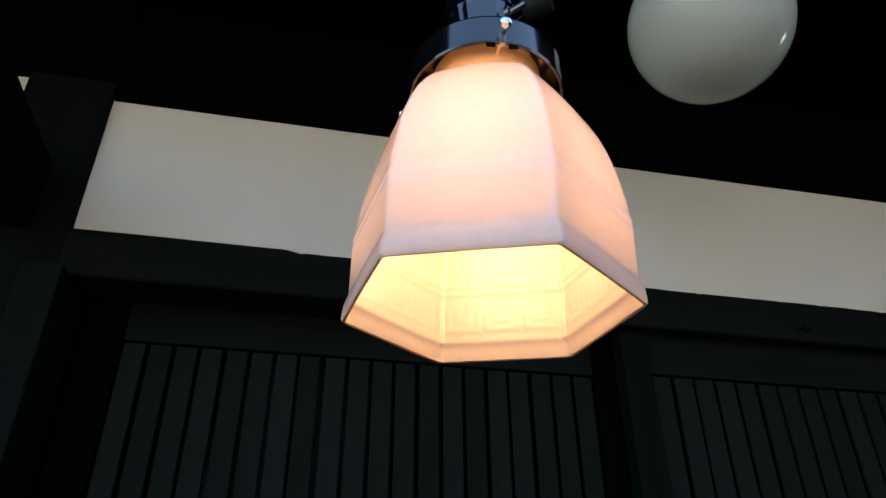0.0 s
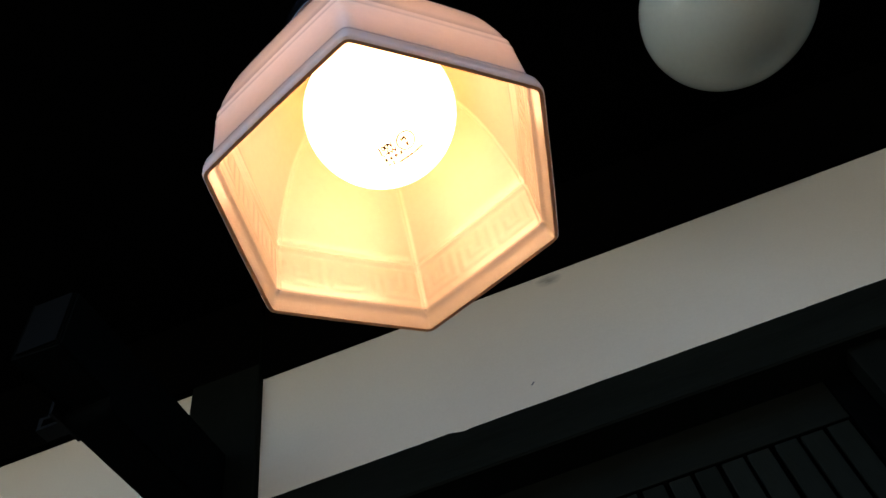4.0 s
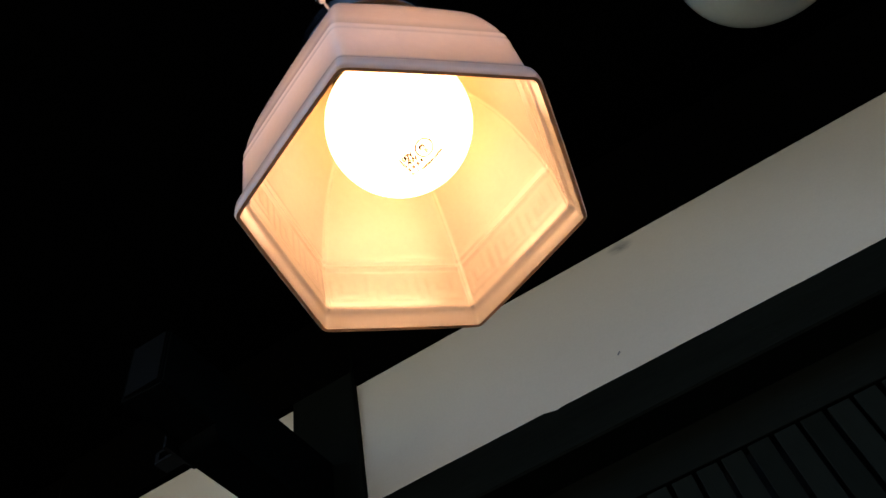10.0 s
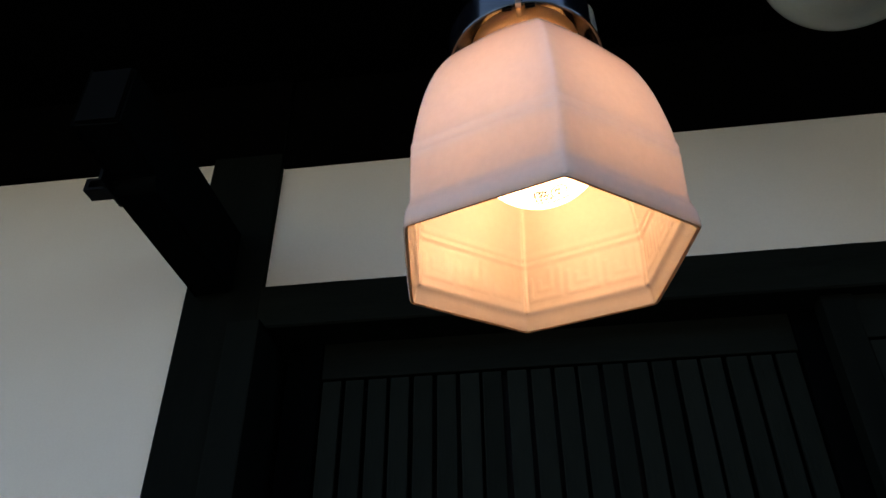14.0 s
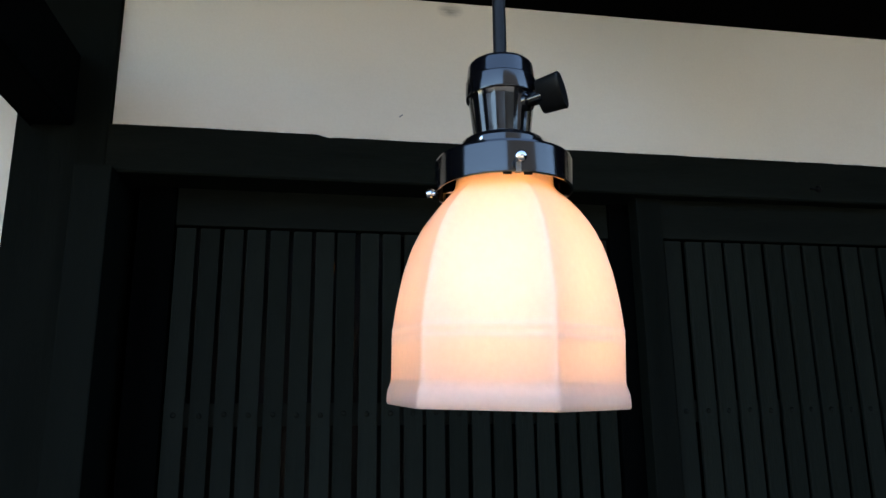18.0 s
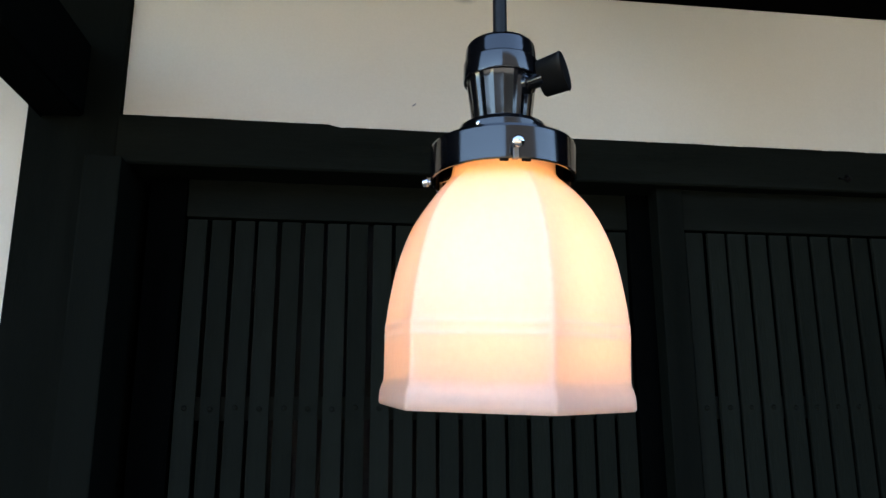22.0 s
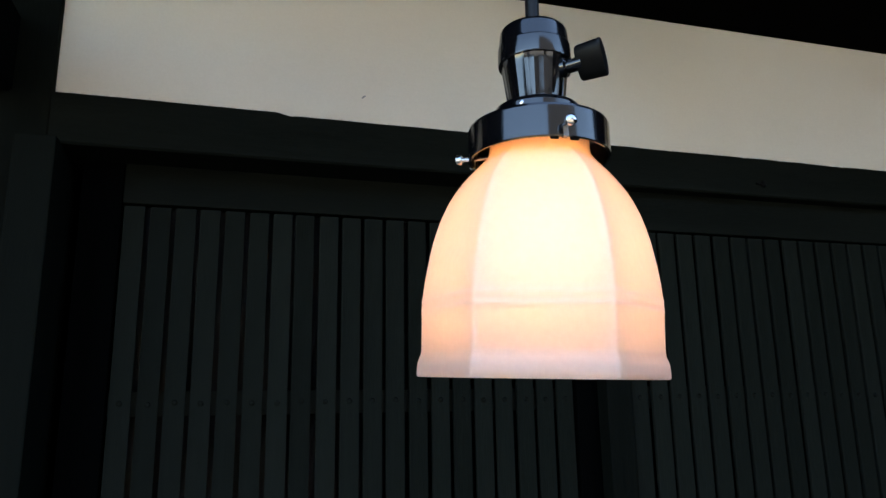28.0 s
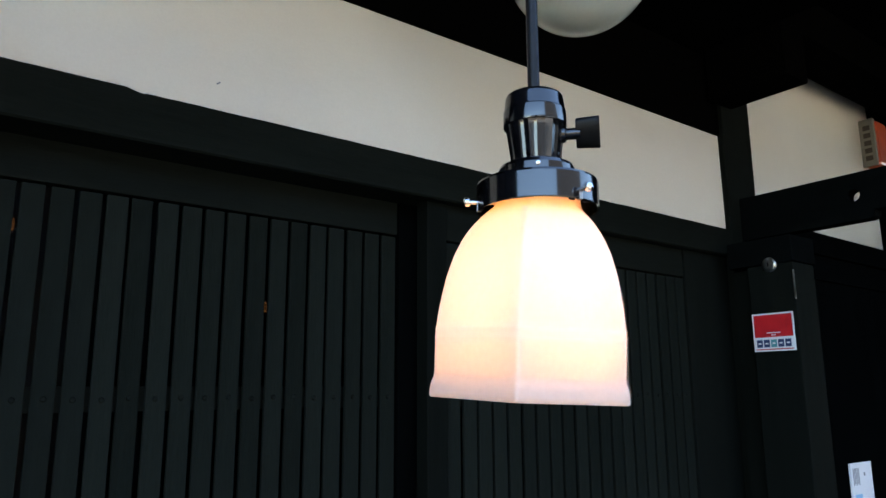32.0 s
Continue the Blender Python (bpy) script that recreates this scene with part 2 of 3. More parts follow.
def milk(name, body, clear, gloss_rough, colour, relief=0.12, dim_share=0.0):
    """Milk glass: body scatters light through, clear lets it pass, with a glossy skin; the last value is the share of
    glow held back by hand-set weights.
    """
    m = bpy.data.materials.new(name)
    m.use_nodes = True
    nt = m.node_tree
    nt.nodes.clear()
    out = nt.nodes.new("ShaderNodeOutputMaterial")
    n1 = node(nt, "ShaderNodeTexNoise", Scale=35.0, Detail=4.0)
    n1.inputs["Roughness"].default_value = 0.6
    ramp = nt.nodes.new("ShaderNodeValToRGB")
    ramp.color_ramp.elements[0].position, ramp.color_ramp.elements[1].position = 0.3, 0.7
    ramp.color_ramp.elements[0].color = (*[c * 0.955 for c in colour], 1)
    ramp.color_ramp.elements[1].color = (*colour, 1)
    nt.links.new(n1.outputs["Fac"], ramp.inputs["Fac"])
    bp = nt.nodes.new("ShaderNodeBump")
    bp.inputs["Strength"].default_value, bp.inputs["Distance"].default_value = relief, 0.0015
    nt.links.new(n1.outputs["Fac"], bp.inputs["Height"])
    dif, tra = nt.nodes.new("ShaderNodeBsdfDiffuse"), nt.nodes.new("ShaderNodeBsdfTranslucent")
    for s in (dif, tra):
        nt.links.new(ramp.outputs["Color"], s.inputs["Color"])
        nt.links.new(bp.outputs["Normal"], s.inputs["Normal"])
    mix = nt.nodes.new("ShaderNodeMixShader")
    mix.inputs[0].default_value = body
    if dim_share:
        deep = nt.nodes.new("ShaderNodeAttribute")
        deep.attribute_name = "glow_dimming"
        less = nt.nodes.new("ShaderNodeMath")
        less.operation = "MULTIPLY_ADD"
        less.inputs[1].default_value, less.inputs[2].default_value = -body * dim_share, body
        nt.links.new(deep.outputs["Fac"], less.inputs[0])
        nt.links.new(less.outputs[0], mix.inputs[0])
    nt.links.new(dif.outputs[0], mix.inputs[1])
    nt.links.new(tra.outputs[0], mix.inputs[2])
    see = nt.nodes.new("ShaderNodeBsdfTransparent")
    mix2 = nt.nodes.new("ShaderNodeMixShader")
    mix2.inputs[0].default_value = clear
    nt.links.new(mix.outputs[0], mix2.inputs[1])
    nt.links.new(see.outputs[0], mix2.inputs[2])
    glo = nt.nodes.new("ShaderNodeBsdfGlossy")
    glo.inputs["Roughness"].default_value = gloss_rough
    nt.links.new(bp.outputs["Normal"], glo.inputs["Normal"])
    fre = nt.nodes.new("ShaderNodeFresnel")
    fre.inputs["IOR"].default_value = 1.45
    mix3 = nt.nodes.new("ShaderNodeMixShader")
    nt.links.new(fre.outputs[0], mix3.inputs[0])
    nt.links.new(mix2.outputs[0], mix3.inputs[1])
    nt.links.new(glo.outputs[0], mix3.inputs[2])
    nt.links.new(mix3.outputs[0], out.inputs["Surface"])
    return m


PANE = glass_sheet()
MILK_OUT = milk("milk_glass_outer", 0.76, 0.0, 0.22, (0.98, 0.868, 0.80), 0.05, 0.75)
MILK_IN = milk("milk_glass_inner", 0.25, 0.42, 0.20, (0.98, 0.92, 0.81), 0.0)
# brown for dirt on the lip and for the little light it gets
EDGE = milk("dim_brown_glass_edge", 0.5, 0.0, 0.4, (0.68, 0.40, 0.24))
GLOBE = milk("unlit_milk_glass", 0.3, 0.0, 0.02, (0.70, 0.735, 0.64), 0.005)


def glowing(name, colour, strength):
    m = bpy.data.materials.new(name)
    m.use_nodes = True
    nt = m.node_tree
    b = nt.nodes["Principled BSDF"]
    b.inputs["Base Color"].default_value = (0.8, 0.8, 0.78, 1)
    b.inputs["Emission Color"].default_value = (*colour, 1)
    b.inputs["Emission Strength"].default_value = strength
    return m


def lit_dome(name, colour, low, foot, high, top):
    """A lit bulb whose light is strongest at the foot of its dome and fades towards the neck."""
    m = glowing(name, colour, low)
    nt = m.node_tree
    tc, sep = nt.nodes.new("ShaderNodeTexCoord"), nt.nodes.new("ShaderNodeSeparateXYZ")
    nt.links.new(tc.outputs["Object"], sep.inputs[0])
    span = nt.nodes.new("ShaderNodeMapRange")
    for k, v in enumerate((foot, top, low, high), 1):
        span.inputs[k].default_value = v
    nt.links.new(sep.outputs["Z"], span.inputs[0])
    nt.links.new(span.outputs[0], nt.nodes["Principled BSDF"].inputs["Emission Strength"])
    return m


BULB = lit_dome("lit_bulb_glass", (1.0, 0.53, 0.298), 2.92, 0.041, 0.5, 0.098)
NECK = glowing("frosted_bulb_neck", (1.0, 0.42, 0.12), 1.35)
WARM = glowing("warm_lamp", (1.0, 0.42, 0.14), 0.12)


# ---- building helpers ----
def mesh_of(bm, name, smooth=False, sharp=38):
    me = bpy.data.meshes.new(name)
    bmesh.ops.recalc_face_normals(bm, faces=bm.faces)
    bm.to_mesh(me)
    bm.free()
    if smooth:
        me.polygons.foreach_set("use_smooth", [True] * len(me.polygons))
        me.set_sharp_from_angle(angle=radians(sharp))
    return me


def part(name, bm, material, parent=None, label="", smooth=False, sharp=38):
    me = mesh_of(bm, name, smooth, sharp) if isinstance(bm, bmesh.types.BMesh) else bm
    if not me.materials:
        me.materials.append(material)
    ob = new(name, me)
    ob.parent = parent
    if label:
        ob["label"] = label
    return ob


def thing(name, place, label, category, group="", kind=""):
    ob = new(name)
    ob.matrix_world = Matrix.Translation(place)
    return tagged(ob, label, category, group, kind)


def box(x0, x1, y0, y1, z0, z1, bevel=0.002, bm=None):
    """A box with softened edges."""
    bm2 = bmesh.new()
    bmesh.ops.create_cube(bm2, size=1.0, matrix=Matrix.Translation(((x0 + x1) / 2, (y0 + y1) / 2, (z0 + z1) / 2)) @ Matrix.Diagonal((x1 - x0, y1 - y0, z1 - z0, 1)))
    if bevel:
        bmesh.ops.bevel(bm2, geom=bm2.edges[:], offset=bevel, segments=2, affect="EDGES", profile=0.6)
    if bm is None:
        return bm2
    me = bpy.data.meshes.new("tmp")
    bm2.to_mesh(me)
    bm2.free()
    bm.from_mesh(me)
    bpy.data.meshes.remove(me)
    return bm


def turned(profile, sides=48, waves=None):
    """A body of revolution about z from (radius, height) pairs; waves(angle, height) may add to the radius."""
    bm = bmesh.new()
    rings = []
    for r, z in profile:
        ring = []
        for k in range(sides):
            a = 2 * math.pi * k / sides
            q = r + (waves(a, z) if waves else 0.0)
            ring.append(bm.verts.new((q * math.cos(a), q * math.sin(a), z)))
        rings.append(ring)
    for low, high in zip(rings, rings[1:]):
        for k in range(sides):
            bm.faces.new((low[k], low[(k + 1) % sides], high[(k + 1) % sides], high[k]))
    for ring, r in ((rings[0], profile[0][0]), (rings[-1], profile[-1][0])):
        if r > 1e-5:
            bm.faces.new(ring)
    bmesh.ops.remove_doubles(bm, verts=bm.verts[:], dist=1e-6)
    return bm


def moved(bm, m):
    bmesh.ops.transform(bm, matrix=m, verts=bm.verts[:])
    return bm


# ---- the setting ----
def structure(name, bm, material, label, category):
    return tagged(part(name, bm, material, None, ""), label, category, kind="structure")


structure("ground", box(-40, 40, -60, 25, -0.2, 0.0, 0), GROUND, "warm grey paving in front of the house", "ground")

# plaster of the front, with its ragged lower edge along the lintel
W, B0, B1 = 1.861, 2.124, 2.393


def plaster_band():
    bm = bmesh.new()
    rows = [[bm.verts.new(p) for p in ((x, 0.06, B0 - 0.008), (x, -0.002, B0 - 0.008), (x, 0.0, B1 + 0.01), (x, 0.06, B1 + 0.01))] for x in (0.0, W * 0.5, W)]
    for a, b in zip(rows, rows[1:]):
        for k in range(3):
            bm.faces.new((a[k], b[k], b[k + 1], a[k + 1]))
    return bm


def lintel_beam():
    """The lintel, its upper edge worn and notched where the plaster meets it."""
    bm = bmesh.new()
    n = 260
    rnd = random.Random(4)
    rows, wave = [], 0.0
    for k in range(n + 1):
        x = W * k / n
        wave = 0.8 * wave + 0.00022 * rnd.uniform(-1, 1)
        z = B0 + 0.0022 + wave
        if x > 0.315:
            z -= 0.0036 * min(1.0, (x - 0.315) / 0.014)
        if x > 1.30:
            z -= 0.0008
        if rnd.random() < 0.03:
            z += rnd.choice((-0.0012, 0.0010))
        rows.append([bm.verts.new(p) for p in ((x, 0.10, 2.049), (x, -0.015, 2.049), (x, -0.018, 2.052), (x, -0.018, z - 0.002), (x, -0.0165, z), (x, -0.0022, z), (x, -0.0022, B0 - 0.03), (x, 0.10, B0 - 0.03))])
    for a, b in zip(rows, rows[1:]):
        for k in range(8):
            bm.faces.new((a[k], b[k], b[(k + 1) % 8], a[(k + 1) % 8]))
    for end in (rows[0], rows[-1]):
        bm.faces.new(end)
    return bm


structure("wall_north", plaster_band(), PLASTER_BAND, "off-white plaster band above the sliding doors", "wall")
structure("wall_west", box(-0.620, -0.125, 0.0, 0.08, 0.0, 2.421, 0.001), PLASTER, "off-white plaster wall beside the dark post", "wall")
structure("wall_east", box(1.99, 3.8, 0.0, 0.08, 0.0, 2.829, 0.001), PLASTER, "off-white plaster wall beyond the right-hand post", "wall")
structure("wall_upper", box(-3.2, 1.985, 0.01, 0.12, 2.425, 2.829, 0), WOOD_SHADED, "dark boarded upper front under the eaves", "wall")
structure("wall_outer_west", box(-3.2, -0.755, 0.0, 0.1, 0.0, 2.425, 0), WOOD_SHADED, "dark boarded wall", "wall")
structure("wall_outer_east", box(3.8, 5.2, 0.0, 0.1, 0.0, 2.829, 0), WOOD_SHADED, "dark boarded wall", "wall")
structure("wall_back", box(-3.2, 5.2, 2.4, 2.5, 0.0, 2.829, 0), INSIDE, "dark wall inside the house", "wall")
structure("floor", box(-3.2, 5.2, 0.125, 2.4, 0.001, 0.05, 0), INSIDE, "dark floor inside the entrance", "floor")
structure("ceiling", box(-3.2, 1.80, -1.0, 0.0, 2.62, 2.68, 0), WOOD_SHADED, "timber soffit boards of the porch roof, coloured black for shade", "ceiling")
# its reach beyond the other soffit is added, out of view, to shade wall_east
structure("ceiling_east", box(1.801, 5.2, -1.4, -0.001, 2.79, 2.825, 0), WOOD_SHADED, "timber soffit boards of the porch roof, coloured black for shade", "ceiling")
structure("wall_side_west", box(-3.3, -3.2, 0.0, 2.5, 0.0, 2.829, 0), WOOD_SHADED, "dark side wall of the house", "wall")
structure("wall_side_east", box(5.2, 5.3, 0.0, 2.5, 0.0, 2.829, 0), WOOD_SHADED, "dark side wall of the house", "wall")
# out of view, added to cut the light from the right on wall_east
structure("wall_blocker_side", box(3.35, 3.47, -6.0, -0.4, 0.0, 2.55, 0.003), WOOD_DARK, "unseen dark wall added to keep light off the plaster wall", "wall")
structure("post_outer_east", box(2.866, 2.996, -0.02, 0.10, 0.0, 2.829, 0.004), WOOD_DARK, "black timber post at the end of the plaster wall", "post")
# another unseen blocker, against light from the front on wall_east
structure("wall_blocker_front", box(2.42, 3.349, -1.22, -1.10, 0.0, 2.785, 0.003), WOOD_DARK, "unseen dark wall added to keep light off the plaster wall", "wall")
structure("roof", box(-3.4, 5.4, -1.02, 2.6, 2.83, 2.95, 0), ROOF, "dark roof over the house", "roof")

structure("post_west", box(-0.134, 0.0, -0.015, 0.10, 0.0, 2.56, 0.004), WOOD_UP, "black-stained square timber post beside the doors", "post")
structure("post_outer_west", box(-0.755, -0.620, -0.015, 0.10, 0.0, 2.56, 0.004), WOOD_UP, "black-stained square timber post", "post")
structure("post_east", box(W, W + 0.143, -0.018, 0.10, 0.0, 2.829, 0.004), WOOD_UP, "black-stained square timber post beside the doors", "post")
structure("jamb_west", box(-0.034, 0.019, -0.050, 0.10, 0.0, 2.0485, 0.003), WOOD_UP, "black-stained timber door jamb", "door jamb")
structure("lintel", lintel_beam(), WOOD_X, "black-stained timber lintel over the sliding doors", "lintel")
structure("top_plate", box(0.001, W - 0.001, -0.008, 0.009, 2.393, 2.619, 0.002), WOOD_SHADED, "black timber beam along the top of the plaster", "beam")
structure("top_plate_west", box(-0.75, -0.001, -0.016, 0.009, 2.420, 2.619, 0.002), WOOD_SHADED, "black timber beam along the top of the plaster", "beam")
structure("eave_beam", box(1.915, 3.8, -0.20, -0.06, 2.664, 2.789, 0.004), WOOD_SHADED, "black timber eave beam", "beam")
structure("eave_tie", box(1.80, 1.910, -0.2395, -0.019, 2.477, 2.759, 0.004), WOOD_SHADED, "short black timber tie under the eaves", "beam")



def stand_in_house(x0, x1, y0, y1, eave, ridge, label, boards=OLDBOARD):
    """An unseen stand-in house, added to shape reflections and low sky light: wall and a low gabled roof."""
    th = thing("unseen_house", ((x0 + x1) / 2, (y0 + y1) / 2, 0.0), label, "house", "houses round the lane")
    w, d = (x1 - x0) / 2, (y1 - y0) / 2
    part("wall", box(-w, w, -d, d, 0.001, eave, 0), boards, th)
    bm = bmesh.new()
    a = [bm.verts.new((-w - 0.4, y, z)) for y, z in ((-d - 0.5, eave), (d + 0.5, eave), (d + 0.5, eave + 0.12), (0, ridge), (-d - 0.5, eave + 0.12))]
    b = [bm.verts.new((v.co.x + 2 * w + 0.8, v.co.y, v.co.z)) for v in a]
    bm.faces.new(a)
    bm.faces.new(b[::-1])
    for k in range(5):
        bm.faces.new((a[k], a[(k + 1) % 5], b[(k + 1) % 5], b[k]))
    part("roof", bm, ROOF, th, "dark grey tiled roof")


# out of view, added to block low sky and stand in the socket's reflections
stand_in_house(-0.3, 8.0, -14.0, -8.5, 3.4, 7.6, "unseen grey stand-in house that blocks low sky and fills reflections")
stand_in_house(-12.0, -1.6, -24.0, -18.5, 3.6, 6.6, "unseen grey stand-in house that blocks low sky and fills reflections")
stand_in_house(9.5, 19.0, -24.0, -18.5, 3.6, 6.6, "unseen grey stand-in house that blocks low sky and fills reflections")
stand_in_house(-24.0, -13.5, -21.0, -15.5, 3.6, 6.4, "unseen grey stand-in house that blocks low sky and fills reflections")
# added for the dark flank that the socket and holder reflect
stand_in_house(-12.0, -4.4, -1.5, 3.0, 4.6, 6.0, "unseen black stand-in house that darkens reflections from the west", WOOD_DARK)


# ---- bracket arms ----
def bracket_arm(name, x0, x1, z, reach, step, label, hole=None):
    """A timber arm out of the post at height z, stepped up with a rounded shoulder towards its end."""
    th = thing(name, (x0, -0.02, z), label, "bracket arm", "bracket arms of the porch")
    r, h, w = 0.016, 0.118, x1 - x0
    outline = [(0.001, 0.0), (-step, 0.0)]
    for k in range(7):
        a = math.pi / 2 * k / 6
        outline.append((-step - r * math.sin(a), r - r * math.cos(a)))
    outline += [(-step - r, 0.020), (-reach, 0.021), (-reach, h), (0.001, h)]
    bm = bmesh.new()
    loops = [outline]
    if hole:
        hy, hz, hr = hole
        loops.append([(hy + hr * math.cos(math.pi * k / 14), hz + hr * math.sin(math.pi * k / 14)) for k in range(28)])
    for loop in loops:
        a = [bm.verts.new((0, y, q)) for y, q in loop]
        b = [bm.verts.new((w, y, q)) for y, q in loop]
        for k in range(len(a)):
            bm.faces.new((a[k], a[(k + 1) % len(a)], b[(k + 1) % len(a)], b[k]))
    for side in (0, w):
        # the side's outline, with a slit from its foot corner to the hole
        ring = outline if not hole else [outline[-1]] + outline[:-1] + [outline[-1]]
        if hole:
            a0 = math.atan2(outline[-1][1] - hz, outline[-1][0] - hy)
            start = min(range(28), key=lambda k: abs(math.remainder(math.pi * k / 14 - a0, 2 * math.pi)))
            turn = 1 if sum(p[0] * q[1] - q[0] * p[1] for p, q in zip(outline, outline[1:] + outline[:1])) < 0 else -1
            ring = ring + [loops[1][(start + turn * k) % 28] for k in range(29)]
        bm.faces.new([bm.verts.new((side, y, q)) for y, q in ring])
    bmesh.ops.remove_doubles(bm, verts=bm.verts[:], dist=1e-7) if not hole else None
    bmesh.ops.bevel(bm, geom=[e for e in bm.edges if e.calc_length() > 0.05 and e.calc_face_angle(0) > 0.5], offset=0.003, segments=2, affect="EDGES")
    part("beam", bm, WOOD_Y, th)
    part("end_grain", box(0.004, w - 0.004, -reach - 0.004, -reach - 0.0002, 0.025, h - 0.004, 0.001), ENDGRAIN, th, "near-black end grain")
    return th


bracket_arm("bracket_arm", -0.112, -0.050, 2.118, 0.380, 0.262, "black timber bracket arm out of the post with an iron hook")
bracket_arm("bracket_arm", 1.912, 1.950, 2.097, 0.444, 0.322, "black timber bracket arm with a rounded shoulder and a bored hole", (-0.294, 0.063, 0.0150))


def iron_hook():
    th = thing("iron_hook", (-0.1125, -0.290, 2.111), "small black iron loop on the bracket arm", "hook")
    part("plate", box(-0.005, 0.0, -0.03, 0.03, 0.008, 0.05, 0.001), IRON, th)
    for z0, z1, y0, y1, x0 in ((0.008, 0.013, -0.012, 0.012, -0.030), (0.024, 0.029, -0.012, 0.012, -0.030)):
        part("bar", box(x0, -0.004, y0, y1, z0, z1, 0.001), IRON, th)
    part("loop", box(-0.036, -0.029, -0.012, 0.012, 0.008, 0.029, 0.001), IRON, th)


iron_hook()


# ---- sliding doors ----
def sliding_door(x0, x1, stile_l, stile_r, y, top, slats, upright, across, label):
    """Frame with close upright slats in front of a dark pane; y is the front of the frame."""
    th = thing("sliding_door", (x0, y, 0.0), label, "sliding door", "pair of sliding doors")
    h = 0.085
    w = x1 - x0
    part("stile", box(0, stile_l, 0, 0.034, 0.02, top, 0.002), upright, th)
    part("stile", box(w - stile_r, w, 0, 0.034, 0.02, top, 0.002), upright, th)
    part("top_rail", box(stile_l, w - stile_r, 0.006, 0.034, top - h, top, 0.002), across, th)
    part("bottom_rail", box(stile_l, w - stile_r, 0.0005, 0.034, 0.02, 0.18, 0.002), across, th)
    for z in (1.687, 1.22, 0.74):
        part("cross_rail", box(stile_l, w - stile_r, 0.019, 0.031, z - 0.018, z + 0.018, 0.001), WOOD_X, th)
    part("pane", box(stile_l, w - stile_r, 0.0312, 0.0338, 0.18, top - h, 0), PANE, th, "dark rippled glass behind the slats")
    pitch = (w - stile_l - stile_r) / slats
    slat = mesh_of(box(-pitch / 2 + 0.0034, pitch / 2 - 0.0034, 0.006, 0.0135, 0.181, top - h - 0.004, 0.0016), "slat")
    slat.materials.append(WOOD_SLAT)
    head = moved(turned([(0.0, 0.0), (0.0042, 0.0), (0.0042, 0.0008), (0.003, 0.0022), (0.0, 0.0028)], 12), Matrix.Rotation(math.pi / 2, 4, "X"))
    nail = mesh_of(head, "nail_head", True)
    nail.materials.append(WOOD_X)
    rnd = random.Random(slats * 7 + int(x0 * 100))
    for k in range(slats):
        x = stile_l + pitch * (k + 0.5)
        s = part("slat", slat, None, th)
        s.location = (x + rnd.uniform(-0.0006, 0.0006), rnd.uniform(-0.0008, 0.0008), 0)
        s.rotation_euler = (0, rnd.uniform(-0.0005, 0.0005), rnd.uniform(-0.02, 0.02))
        n = part("nail_head", nail, None, th)
        n.location = (x + rnd.uniform(-0.001, 0.001), 0.0055, 1.687 + rnd.uniform(-0.0015, 0.0015))
    return th


# the set-back door's stiles are darker: the recess's shade is in their colour
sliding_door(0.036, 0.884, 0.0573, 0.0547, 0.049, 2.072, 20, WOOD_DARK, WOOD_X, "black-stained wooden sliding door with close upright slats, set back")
sliding_door(0.862, 1.861, 0.0460, 0.1930, 0.004, 2.064, 20, WOOD_UP, WOOD_X, "black-stained wooden sliding door with close upright slats")


# ---- door pocket beside the doors ----
def door_pocket():
    th = thing("door_pocket", (1.786, -0.211, 0.0), "black boarded door pocket standing out beside the sliding doors", "door pocket")
    part("corner_post", box(0.0, 0.106, 0.0, 0.116, 0.0, 2.0, 0.004), WOOD_UP, th)
    part("side_board", box(0.040, 0.075, 0.1165, 0.181, 0.0, 2.0, 0.002), WOOD_UP, th)
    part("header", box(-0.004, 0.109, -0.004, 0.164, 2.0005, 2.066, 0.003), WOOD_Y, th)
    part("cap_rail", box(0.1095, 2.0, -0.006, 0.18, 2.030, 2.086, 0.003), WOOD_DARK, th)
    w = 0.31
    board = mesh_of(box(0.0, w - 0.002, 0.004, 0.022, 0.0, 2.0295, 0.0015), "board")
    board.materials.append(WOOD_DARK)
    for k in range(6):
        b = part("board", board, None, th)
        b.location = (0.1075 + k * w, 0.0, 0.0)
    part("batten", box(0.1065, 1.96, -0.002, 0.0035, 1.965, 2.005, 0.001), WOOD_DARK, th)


door_pocket()


